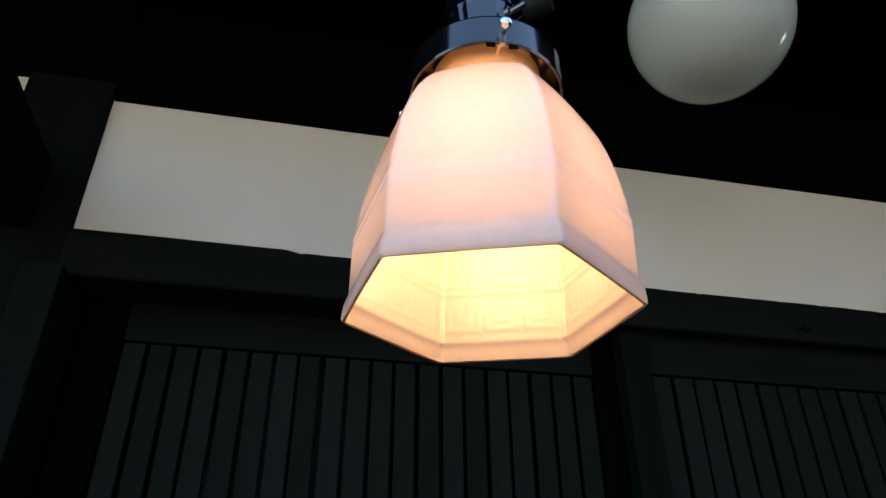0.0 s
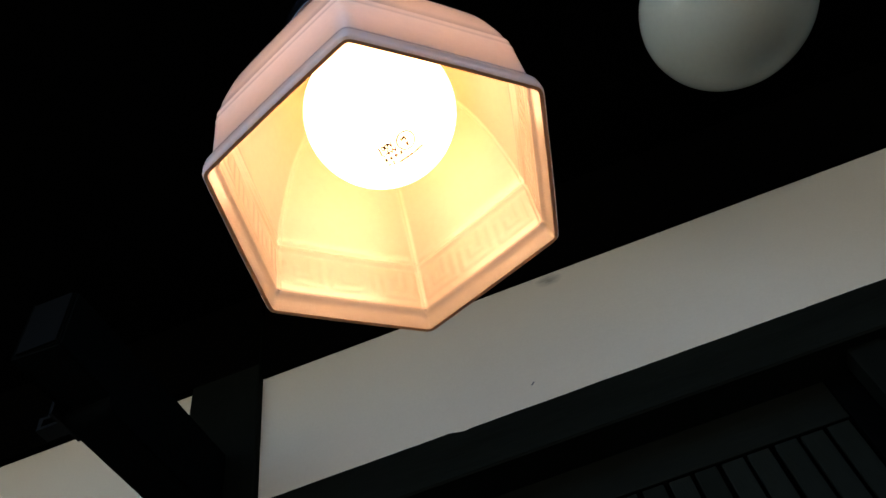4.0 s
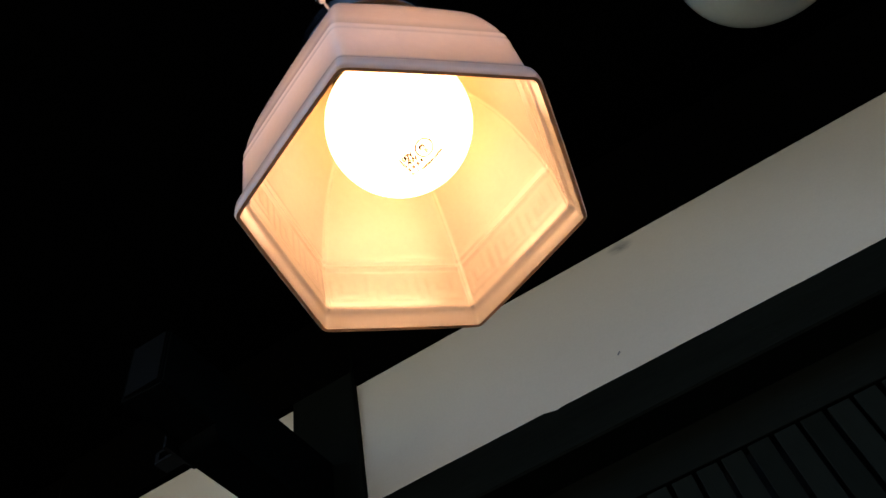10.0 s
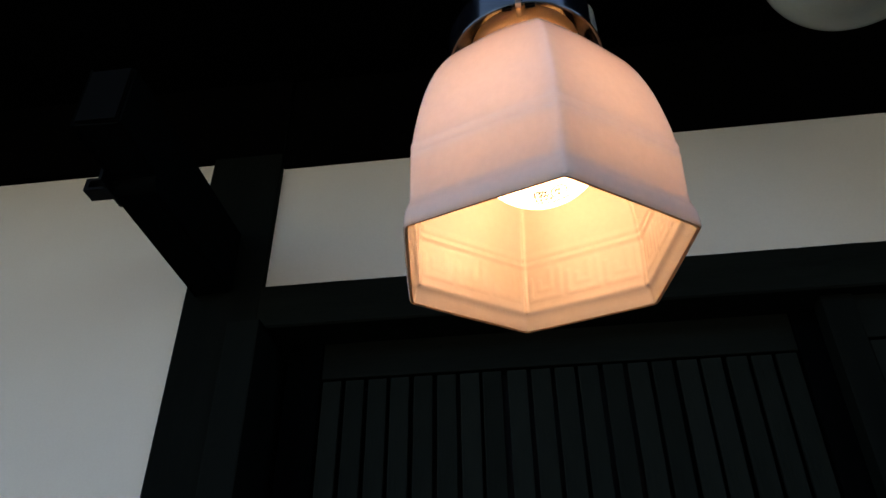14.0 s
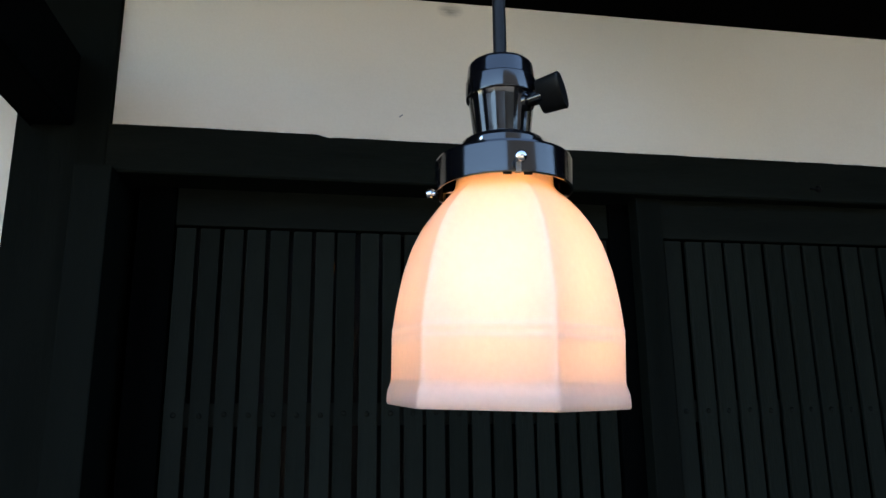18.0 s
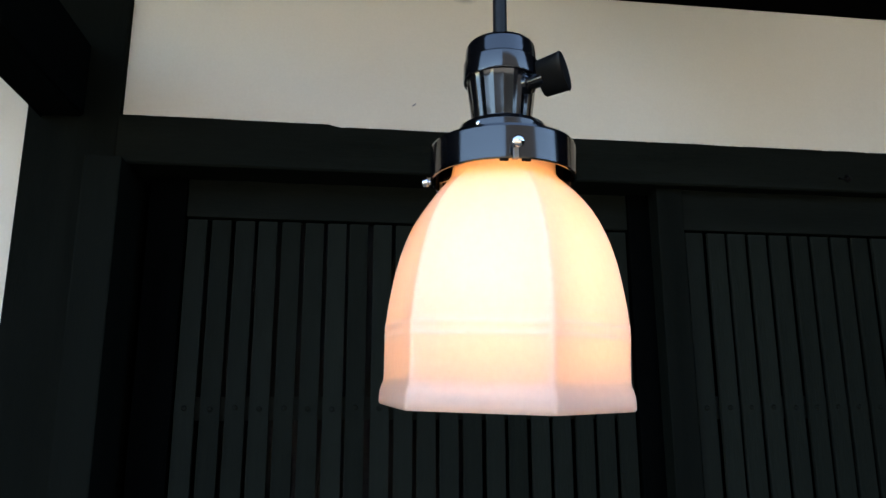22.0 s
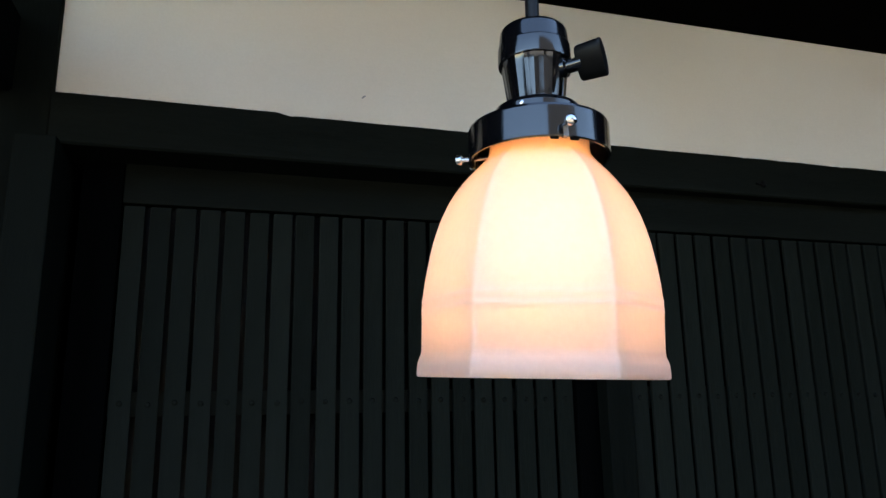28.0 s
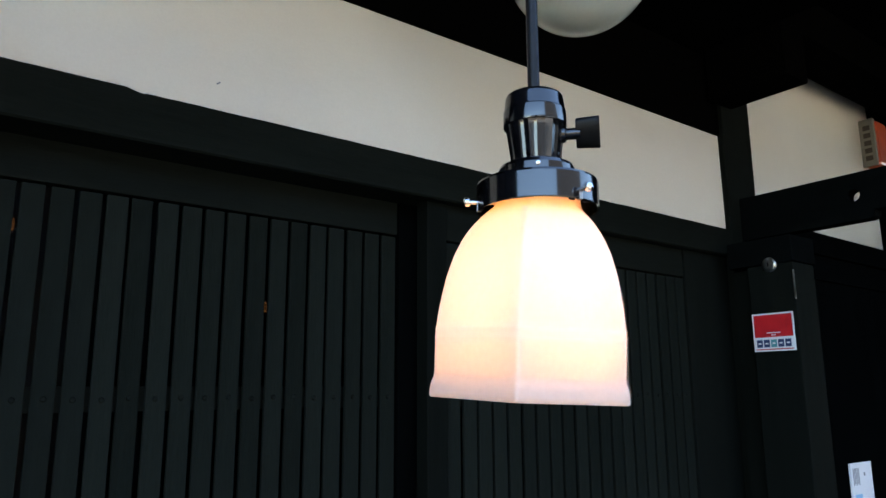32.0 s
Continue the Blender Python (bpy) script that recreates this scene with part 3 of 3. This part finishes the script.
def security_sticker():
    """A square sticker: red above, a white strip with dark lettering below, drawn as plain shapes."""
    th = thing("sticker", (1.7855, -0.1495, 1.8345), "red and white security sticker on the corner post", "sticker")
    th.rotation_euler = (0, 0, -math.pi / 2)
    # in its own plane: x to the viewer's right, z up, front at -y
    part("paper", box(-0.052, 0.052, -0.0008, 0.0002, -0.046, 0.046, 0.0002), PAPER, th)
    part("red_field", box(-0.048, 0.048, -0.0012, -0.0009, -0.012, 0.042, 0), RED, th)
    part("red_line", box(-0.047, 0.047, -0.0012, -0.0009, -0.0425, -0.040, 0), RED, th)
    for x0, x1 in ((-0.017, 0.017), (-0.006, 0.006)):
        z = -0.003 if x1 > 0.01 else -0.0085
        part("small_print", box(x0, x1, -0.0015, -0.0013, z, z + 0.0025, 0), PAPER, th)
    for k, m in enumerate((NAVY, NAVY, TEAL, NAVY, NAVY)):
        x = -0.044 + k * 0.0178
        part("letter_bar", box(x, x + 0.0146, -0.0012, -0.0009, -0.0362, -0.0182, 0), m, th)
        part("letter_gap", box(x + 0.0036, x + 0.0110, -0.0014, -0.00125, -0.0290, -0.0254, 0), PAPER, th)
    part("curl", moved(box(-0.010, 0.010, -0.0006, 0.0, -0.012, 0.012, 0.0002), pose(0.050, -0.0035, 0.030, 0, 0, -50)), PAPER, th)


security_sticker()


def lock_cylinder():
    bm = turned([(0.0, 0.0), (0.019, 0.0), (0.019, 0.002), (0.0175, 0.004), (0.0125, 0.0055), (0.0115, 0.008), (0.0, 0.0085)], 40)
    th = thing("lock_cylinder", (1.7858, -0.155, 1.9985), "round brushed steel lock in the corner post", "lock")
    part("rose", moved(bm, Matrix.Rotation(-math.pi / 2, 4, "Y")), STEEL, th, smooth=True)
    part("keyhole", box(-0.0095, -0.0084, -0.0013, 0.0013, -0.005, 0.005, 0.0003), IRON, th, "dark key slot")


lock_cylinder()
strip = thing("metal_strip", (1.7856, -0.210, 1.944), "thin bare metal strip on the corner post edge", "strip")
part("strip", box(-0.001, 0.001, -0.003, 0.0, -0.035, 0.035, 0.0003), STEEL, strip)


def notice_card():
    th = thing("notice_card", (1.964, -0.2115, 1.361), "white paper card with blue print on the door pocket", "card")
    part("card", box(0.0, 0.112, -0.0008, 0.004, 0.0, 0.160, 0.0003), PAPER, th)
    for k in range(5):
        part("grey_print", box(0.010 + 0.007 * k, 0.014 + 0.007 * k, -0.0012, -0.0009, 0.108 + 0.004 * (k % 2), 0.148, 0), GREYINK, th)
    part("grey_mark", box(0.066, 0.074, -0.0012, -0.0009, 0.128, 0.136, 0), GREYINK, th)
    for k, (a, b) in enumerate(((0.012, 0.048), (0.052, 0.098), (0.012, 0.070), (0.030, 0.098))):
        z = 0.076 - 0.016 * k
        part("blue_print", box(a, b, -0.0012, -0.0009, z, z + 0.011, 0), SKYBLUE, th)


notice_card()


def alarm_box():
    """A pale box with an orange-red lens on the wall, its lettering as plain bars."""
    th = thing("alarm_box", (2.785, 0.0, 2.476), "pale alarm box with an orange-red lens on the plaster wall", "alarm")
    part("housing", box(0.0, 0.016, -0.050, -0.0005, 0.0, 0.175, 0.004), CREAM, th)
    part("lens", box(0.0165, 0.114, -0.052, -0.0005, 0.004, 0.171, 0.012), ORANGE, th, "orange-red plastic lens")
    for k in range(5):
        part("letter_bar", box(-0.0007, -0.0002, -0.038, -0.014, 0.020 + 0.028 * k, 0.038 + 0.028 * k, 0), INK, th)


alarm_box()

# small flaws of the plaster and the lintel
flaw = thing("plaster_chip", (0.4518, -0.0022, 2.173), "tiny dark chip in the plaster", "chip")
part("chip", moved(box(-0.0035, 0.0035, -0.0006, 0.0006, -0.0011, 0.0011, 0.0003), pose(0, 0, 0, 0, -40, 0)), GREYINK, flaw)
nail = thing("bent_nail", (1.2, -0.0182, 2.072), "rusty nail head in the lintel", "nail")
part("nail_head", moved(turned([(0.0, 0.0), (0.006, 0.0), (0.007, 0.002), (0.004, 0.005), (0.0, 0.0055)], 16), Matrix.Rotation(math.pi / 2, 4, "X")), IRON, nail, smooth=True)
part("nail_shank", box(-0.016, 0.0, -0.004, -0.0005, -0.0015, 0.0015, 0.0005), IRON, nail)


# ---- pendant lamp ----
LAMP = (0.4381, -0.7013, 1.6876)
VERTEX = radians(-142.3)


pendant = thing("pendant_lamp", LAMP, "lit pendant lamp, six-sided milk glass shade on a black cord", "pendant lamp")
# the glass hangs a little askew in its holder
TILT = Vector((0, 0, 1)).rotation_difference(Vector((0.0150, -0.0533, 1.0)).normalized()).to_matrix().to_4x4()
HANG = Matrix.Translation((0.0014, -0.0078, 0.0011))

# corner radius, height, and how round the section is (0 six-sided, 1 circular)
OUTER = [
    (0.0716, 0.0000, 0.03), (0.0724, 0.0010, 0.03), (0.0724, 0.0040, 0.03), (0.0720, 0.0080, 0.03), (0.0711, 0.0108, 0.03), (0.0702, 0.0128, 0.03),
    (0.0698, 0.0155, 0.03), (0.0696, 0.0260, 0.03), (0.0695, 0.0366, 0.03), (0.06962, 0.0376, 0.03), (0.06972, 0.0386, 0.03), (0.06962, 0.0397, 0.03), (0.06942, 0.0409, 0.03),
    (0.06936, 0.0422, 0.03), (0.06945, 0.0434, 0.03), (0.06950, 0.0444, 0.03), (0.06935, 0.0455, 0.03), (0.0689, 0.0470, 0.03), (0.0681, 0.0540, 0.03), (0.0668, 0.0620, 0.04),
    (0.0652, 0.0705, 0.05), (0.0634, 0.0790, 0.06), (0.0611, 0.0870, 0.08), (0.0582, 0.0955, 0.10), (0.0543, 0.1040, 0.13), (0.0505, 0.1105, 0.18),
    (0.0462, 0.1165, 0.26), (0.0415, 0.1220, 0.38), (0.0368, 0.1265, 0.55), (0.0325, 0.1300, 0.8), (0.0303, 0.1325, 1.0), (0.0297, 0.1360, 1.0), (0.0297, 0.1450, 1.0),
]
# the inside has a bead above and below the key band
INNER = [
    (0.0700, 0.0003), (0.0697, 0.0012), (0.0693, 0.0036), (0.0689, 0.0060), (0.0685, 0.0076), (0.0678, 0.0088), (0.0671, 0.0098), (0.0669, 0.0108), (0.0671, 0.0120), (0.0672, 0.0136),
    *((0.0672, 0.0146 + 0.00085 * k) for k in range(27)),
    (0.0669, 0.0378), (0.0664, 0.0388), (0.0661, 0.0397), (0.0664, 0.0406), (0.0667, 0.0416), (0.0664, 0.0426), (0.0659, 0.0436), (0.0658, 0.0446), (0.0660, 0.0458), (0.0659, 0.0480), (0.0651, 0.0540), (0.0638, 0.0620),
    (0.0622, 0.0705), (0.0604, 0.0790), (0.0581, 0.0870), (0.0552, 0.0955), (0.0513, 0.1040), (0.0475, 0.1105), (0.0432, 0.1165), (0.0385, 0.1220), (0.0338, 0.1265), (0.0295, 0.1300),
    (0.0273, 0.1325), (0.0267, 0.1360), (0.0267, 0.1450),
]
# strokes of one key: an open square and the hook inside it
FRET = [[(0.0, 0.0130), (0.0, 0.0), (0.0172, 0.0), (0.0172, 0.0172)], [(0.0118, 0.0172), (0.0118, 0.0054), (0.0052, 0.0054), (0.0052, 0.0104)]]


def fret_height(x, z):
    """Relief of the key pattern at x along a face (its middle is 0) and height z above the band's foot."""
    best = 1.0
    for unit in range(3):
        px, pz = 0.0172 - (x + 0.0308 - unit * 0.0222), z - 0.0026
        for stroke in FRET:
            for (x0, z0), (x1, z1) in zip(stroke, stroke[1:]):
                dx = max(min(x0, x1) - px, 0.0, px - max(x0, x1))
                dz = max(min(z0, z1) - pz, 0.0, pz - max(z0, z1))
                best = min(best, math.hypot(dx, dz))
    f = max(0.0, min(1.0, 1.7 - best / 0.0011))
    return 0.00023 * f * f * (3 - 2 * f)


def roundness(z):
    for (_, z0, q0), (_, z1, q1) in zip(OUTER, OUTER[1:]):
        if z0 <= z <= z1:
            return q0 + (q1 - q0) * (z - z0) / (z1 - z0)
    return OUTER[-1][2]


def section(radius, z, round_, n=96, inside=False, crisp=70):
    """One ring of the shade: a hexagon with softened corners, turned towards a circle; points lie closer together near the corners."""
    out = []
    radius *= 1.018
    if 0.02 < z < 0.125:
        radius *= 1.0 + 0.010 * math.sin(math.pi * (z - 0.02) / 0.105) ** 0.5
    c30 = math.cos(math.pi / 6)
    for face in range(6):
        for k in range(n):
            u = k / n - 0.55 * math.sin(2 * math.pi * k / n) / (2 * math.pi)
            a = math.pi / 3 * (face + u)
            phi = math.pi / 3 * u - math.pi / 6
            flat = c30 / math.cos(phi)
            flat /= (1 + (math.cos(math.pi / 3 - abs(phi)) / math.cos(phi)) ** crisp) ** (1 / crisp)
            r = radius * ((1 - round_) * flat + round_ * (0.975 if round_ < 0.5 else 0.975 + 0.05 * (round_ - 0.5)))
            if inside:
                along = radius * c30 * (0.57735 - abs(math.tan(phi)))
                if z > 0.009:
                    r -= 0.0007 * (1 - round_) * math.exp(-((along / 0.0011) ** 2))
                if 0.014 < z < 0.0375:
                    r -= fret_height(radius * c30 * math.tan(phi), z - 0.0146)
            out.append((r * math.cos(a + VERTEX), r * math.sin(a + VERTEX), z))
    return out


def glow_dimming(k, n, radius, z):
    """A hand-set weight from 0 to 1 that dims the glow, not the built thickness: for the thicker lip, beads and six
    corners, and more in the crown than in the skirt to even the glow.
    """
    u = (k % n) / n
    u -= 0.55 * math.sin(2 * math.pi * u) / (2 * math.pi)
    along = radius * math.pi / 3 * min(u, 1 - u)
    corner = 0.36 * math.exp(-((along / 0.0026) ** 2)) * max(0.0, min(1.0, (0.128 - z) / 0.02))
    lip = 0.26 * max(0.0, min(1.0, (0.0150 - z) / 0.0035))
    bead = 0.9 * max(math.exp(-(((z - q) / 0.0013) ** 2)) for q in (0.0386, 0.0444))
    # toned down around the bulb's height so the glow evens out with the skirt
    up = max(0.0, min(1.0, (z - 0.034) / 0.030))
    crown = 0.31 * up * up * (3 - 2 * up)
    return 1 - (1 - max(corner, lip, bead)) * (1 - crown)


def glass_shade():
    bm = bmesh.new()
    deep = bm.verts.layers.float.new("glow_dimming")
    outer = [[bm.verts.new(p) for p in section(r, z, q)] for r, z, q in OUTER]
    inner = [[bm.verts.new(p) for p in section(r, z, roundness(z), 96, True, 120)] for r, z in INNER]
    m = len(outer[0])
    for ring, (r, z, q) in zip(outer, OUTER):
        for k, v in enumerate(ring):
            v[deep] = glow_dimming(k, 96, r, z)
    for rows, index in ((outer, 0), (inner, 1)):
        for low, high in zip(rows, rows[1:]):
            for k in range(m):
                bm.faces.new((low[k], low[(k + 1) % m], high[(k + 1) % m], high[k])).material_index = index
    for a, b, index in ((outer[0], inner[0], 2), (outer[-1], inner[-1], 0)):
        for k in range(m):
            bm.faces.new((a[k], a[(k + 1) % m], b[(k + 1) % m], b[k])).material_index = index
    me = mesh_of(moved(bm, TILT), "shade", True)
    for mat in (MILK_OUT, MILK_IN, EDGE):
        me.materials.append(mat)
    return me


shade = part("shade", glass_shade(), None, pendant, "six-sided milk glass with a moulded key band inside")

HOLDER = [(0.0285, 0.1472), (0.0405, 0.1472), (0.0412, 0.1460), (0.0412, 0.1282), (0.0425, 0.1280), (0.0428, 0.1288), (0.0428, 0.1466), (0.0422, 0.1482), (0.0405, 0.1488), (0.0270, 0.1492)]
part("shade_holder", moved(turned(HOLDER, 72), HANG), BAKELITE, pendant, "glossy black ring that grips the glass", smooth=True, sharp=12)
COLLAR = [(0.0272, 0.1480), (0.0270, 0.1580), (0.0258, 0.1605), (0.0235, 0.1618), (0.0190, 0.1625), (0.0100, 0.1626)]
part("collar", moved(turned(COLLAR, 72), HANG), BAKELITE, pendant, smooth=True, sharp=12)


def flutes(a, z):
    return -0.0004 * abs(math.sin(a * 11)) if z < 0.1906 else 0.0


BODY = [(0.0175, 0.1615), (0.0177, 0.1639), (0.0179, 0.1653), (0.0184, 0.1696), (0.0191, 0.1754), (0.0199, 0.1816), (0.0206, 0.1869), (0.0209, 0.1888), (0.0214, 0.1905), (0.0226, 0.1907), (0.0228, 0.1917),
        (0.0225, 0.2018), (0.0220, 0.2025), (0.0218, 0.2034), (0.0211, 0.2108), (0.0208, 0.2124), (0.0201, 0.2137), (0.0190, 0.2147), (0.0172, 0.2152), (0.0060, 0.2154)]
part("socket", moved(turned(BODY, 132, flutes), HANG), BAKELITE, pendant, "fluted black lamp socket", smooth=True, sharp=14)


def switch_key():
    knob = turned([(0.0, 0.0), (0.0094, 0.0), (0.0103, 0.0012), (0.0108, 0.0150), (0.0111, 0.0165), (0.0104, 0.0174), (0.0, 0.0168)], 36)
    turn = Matrix.Rotation(radians(-50), 4, "Z") @ Matrix.Rotation(math.pi / 2, 4, "Y")
    stem = turned([(0.0, 0.0), (0.0062, 0.0), (0.0060, 0.0035), (0.0042, 0.0045), (0.0042, 0.014), (0.0, 0.014)], 24)
    key = part("switch_key", moved(moved(knob, Matrix.Rotation(radians(27), 4, "Z") @ Matrix.Diagonal((1.05, 0.34, 0.96, 1.0))), HANG @ Matrix.Translation((0, 0, 0.1840)) @ turn @ Matrix.Translation((0, 0, 0.0288))), KNOB, pendant, "dull black turn switch on the socket", smooth=True)
    part("stem", moved(stem, HANG @ Matrix.Translation((0, 0, 0.1840)) @ turn @ Matrix.Translation((0, 0, 0.0180))), BAKELITE, key, smooth=True)


switch_key()
for deg in (-93.0, 147.0, 27.0):
    turn = HANG @ Matrix.Translation((0, 0, 0.1345)) @ Matrix.Rotation(radians(deg), 4, "Z")
    out = turn @ Matrix.Rotation(math.pi / 2, 4, "Y")
    screw = part("screw", moved(turned([(0.0, 0.030), (0.0016, 0.030), (0.0016, 0.0480), (0.0030, 0.0482), (0.0034, 0.0495), (0.0032, 0.0515), (0.0020, 0.0526), (0.0, 0.0528)], 20), out), CHROME, pendant, "bright screw that holds the glass", smooth=True)
    for y0, y1 in ((-0.0085, -0.0035), (0.0035, 0.0085)):
        part("clip", moved(box(0.0396, 0.0411, y0, y1, -0.0074, 0.0060, 0.0004), turn), IRON, screw, "dark spring clip")
    part("slot", moved(box(0.0400, 0.0431, -0.0015, 0.0015, -0.0066, -0.0010, 0.0002), turn), STEEL, screw, "bright slot under the screw")
part("pin", moved(turned([(0.0, 0.0), (0.0014, 0.0), (0.0014, 0.004), (0.0, 0.0045)], 14), HANG @ pose(0.024 * math.cos(radians(-132)), 0.024 * math.sin(radians(-132)), 0.1560, 0, 90, -132)), CHROME, pendant, "small bright grub screw", smooth=True)


def tube(points, radius, sides=14):
    bm = bmesh.new()
    rings = []
    for k, p in enumerate(points):
        d = (points[min(k + 1, len(points) - 1)] - points[max(k - 1, 0)]).normalized()
        q = Vector((0, 0, 1)).rotation_difference(d)
        rings.append([bm.verts.new(p + q @ Vector((radius * math.cos(2 * math.pi * s / sides), radius * math.sin(2 * math.pi * s / sides), 0))) for s in range(sides)])
    for a, b in zip(rings, rings[1:]):
        for s in range(sides):
            bm.faces.new((a[s], a[(s + 1) % sides], b[(s + 1) % sides], b[s]))
    bm.faces.new(rings[0])
    bm.faces.new(rings[-1])
    return bm


# the cord bends a little above the socket and then hangs straight from the soffit
foot = Vector(LAMP) + Vector((0.0014, -0.0078, 0.2155))
back = Matrix.Translation(LAMP).inverted()
cord_points = []
for k in range(25):
    u = k / 24
    p = Vector((foot.x + 0.006 * math.sin(u * 2.2) - 0.010 * u, foot.y, foot.z + u * (2.6195 - foot.z)))
    cord_points.append(back @ p)
part("cord", tube(cord_points, 0.0044), CORD, pendant, "black sheathed cord", smooth=True)

BULB_Z, BULB_R = 0.0772, 0.0360
SEAT = Matrix.Translation((0.0031, -0.0032, 0.0))
prof = [(BULB_R * math.sin(math.pi * k / 40), BULB_Z - BULB_R * math.cos(math.pi * k / 40)) for k in range(27)]
bulb = part("bulb", moved(turned(prof, 56), SEAT), BULB, pendant, "lit white globe bulb", smooth=True)
neck = [(BULB_R * math.sin(math.pi * k / 40), BULB_Z - BULB_R * math.cos(math.pi * k / 40)) for k in range(26, 33)] + [(0.0190, BULB_Z + 0.034), (0.0165, BULB_Z + 0.042)]
part("bulb_neck", moved(turned(neck, 56), SEAT), NECK, pendant, "dimmer frosted neck of the lit bulb", smooth=True)
neck = [(0.0150, BULB_Z + 0.0425), (0.0135, BULB_Z + 0.046), (0.0133, BULB_Z + 0.075)]
part("bulb_base", moved(turned(neck, 48), SEAT), STEEL, pendant, "metal screw base of the bulb", smooth=True)


def on_bulb(verts):
    """Lays flat marks (x right, y up as seen from below) onto the bulb's underside."""
    out = []
    for u, v in verts:
        x, y = 0.0047 + u * 0.989 - v * 0.148, 0.0020 - v * 0.989 - u * 0.148
        s = (BULB_R + 0.0002) / math.sqrt(x * x + y * y + (BULB_R * 0.97) ** 2)
        out.append((x * s + 0.0031, y * s - 0.0032, BULB_Z - BULB_R * 0.97 * s))
    return out


def bulb_text(word, u, v, size):
    cu = bpy.data.curves.new("marking", "FONT")
    cu.body, cu.size, cu.resolution_u, cu.offset = word, size, 3, 0.00020
    ob = bpy.data.objects.new("marking", cu)
    scene.collection.objects.link(ob)
    me = bpy.data.meshes.new_from_object(ob.evaluated_get(bpy.context.evaluated_depsgraph_get()))
    bpy.data.objects.remove(ob)
    pts = on_bulb([(u + p.co.x, v + p.co.y) for p in me.vertices])
    for p, q in zip(me.vertices, pts):
        p.co = q
    part("marking", me, INK, bulb)
    me.materials.clear()
    me.materials.append(INK)


def bulb_bar(u, v, w, h):
    bm = bmesh.new()
    bm.faces.new([bm.verts.new(p) for p in on_bulb([(u, v), (u + w, v), (u + w, v + h), (u, v + h)])])
    part("marking", bm, INK, bulb)


bulb_text("100V", -0.0087, 0.0032, 0.0034)
bulb_text("5.4W", -0.0087, 0.0004, 0.0034)
bulb_text("MADE IN JAPAN", -0.0036, -0.0061, 0.0019)
for k in range(4):
    for row in range(3):
        bulb_bar(-0.0087 + 0.0024 * k, -0.0026 + 0.0008 * row, 0.0019, 0.00058)
    bulb_bar(-0.0080 + 0.0024 * k, -0.0026, 0.0006, 0.0020)
for k in range(2):
    for row in range(3):
        bulb_bar(-0.0087 + 0.0024 * k, -0.0054 + 0.0008 * row, 0.0019, 0.00058)


def bulb_ring():
    bm = bmesh.new()
    inner, outer = [], []
    for k in range(28):
        a = 2 * math.pi * k / 28
        for ring, radius in ((inner, 0.0039), (outer, 0.0046)):
            ring.append(bm.verts.new(on_bulb([(0.0042 + radius * math.cos(a), 0.0022 + radius * math.sin(a))])[0]))
    for k in range(28):
        bm.faces.new((inner[k], inner[(k + 1) % 28], outer[(k + 1) % 28], outer[k]))
    part("marking", bm, INK, bulb)
    bulb_text("PS", 0.0020, 0.0024, 0.0030)
    bulb_text("E", 0.0032, -0.0005, 0.0030)


bulb_ring()


# ---- unlit globe lamp ----
def globe_lamp():
    th = thing("globe_lamp", (0.8745, -0.383, 2.3487), "unlit round milk glass ceiling lamp under the soffit", "ceiling lamp")
    r = 0.1125
    prof = [(r * math.sin(math.pi * k / 44) * (1.0 + 0.012 * math.sin(math.pi * k / 44)), -r * math.cos(math.pi * k / 44) * (0.985 if k < 22 else 0.96)) for k in range(39)]
    prof.append((0.050, 0.104))
    part("globe", turned(prof, 72), GLOBE, th, "glossy white glass globe", smooth=True)
    part("fitter", turned([(0.0, 0.096), (0.054, 0.096), (0.058, 0.102), (0.058, 0.140), (0.052, 0.152), (0.030, 0.158), (0.0, 0.163)], 48), IRON, th, smooth=True)
    part("stem", turned([(0.0, 0.160), (0.014, 0.160), (0.014, 0.240), (0.050, 0.244), (0.050, 0.2710), (0.0, 0.2710)], 32), IRON, th, smooth=True)


globe_lamp()


# ---- lamps deep inside the house, seen through the gaps between the slats ----
for place, k in (((0.366, 1.71, 2.262), 0.55), ((1.2305, 1.587, 2.026), 0.50)):
    th = thing("interior_lamp", place, "small warm lamp glowing deep inside the dark entrance", "lamp", "lamps inside the entrance")
    part("glow", turned([(x * k * 0.8, z * k * 2.2) for x, z in ((0.0, -0.018), (0.020, -0.016), (0.026, -0.004), (0.026, 0.004), (0.020, 0.016), (0.0, 0.018))], 20), WARM, th, smooth=True)
    part("rod", box(-0.003, 0.003, -0.003, 0.003, 0.039 * k, 2.8285 - place[2], 0), IRON, th)
    for z in (-0.022, -0.008, 0.008, 0.022):
        part("band", moved(turned([(0.0, -0.0022), (0.0230 * k, -0.0022), (0.0230 * k, 0.0022), (0.0, 0.0022)], 20), Matrix.Translation((0, 0, z * k))), IRON, th)
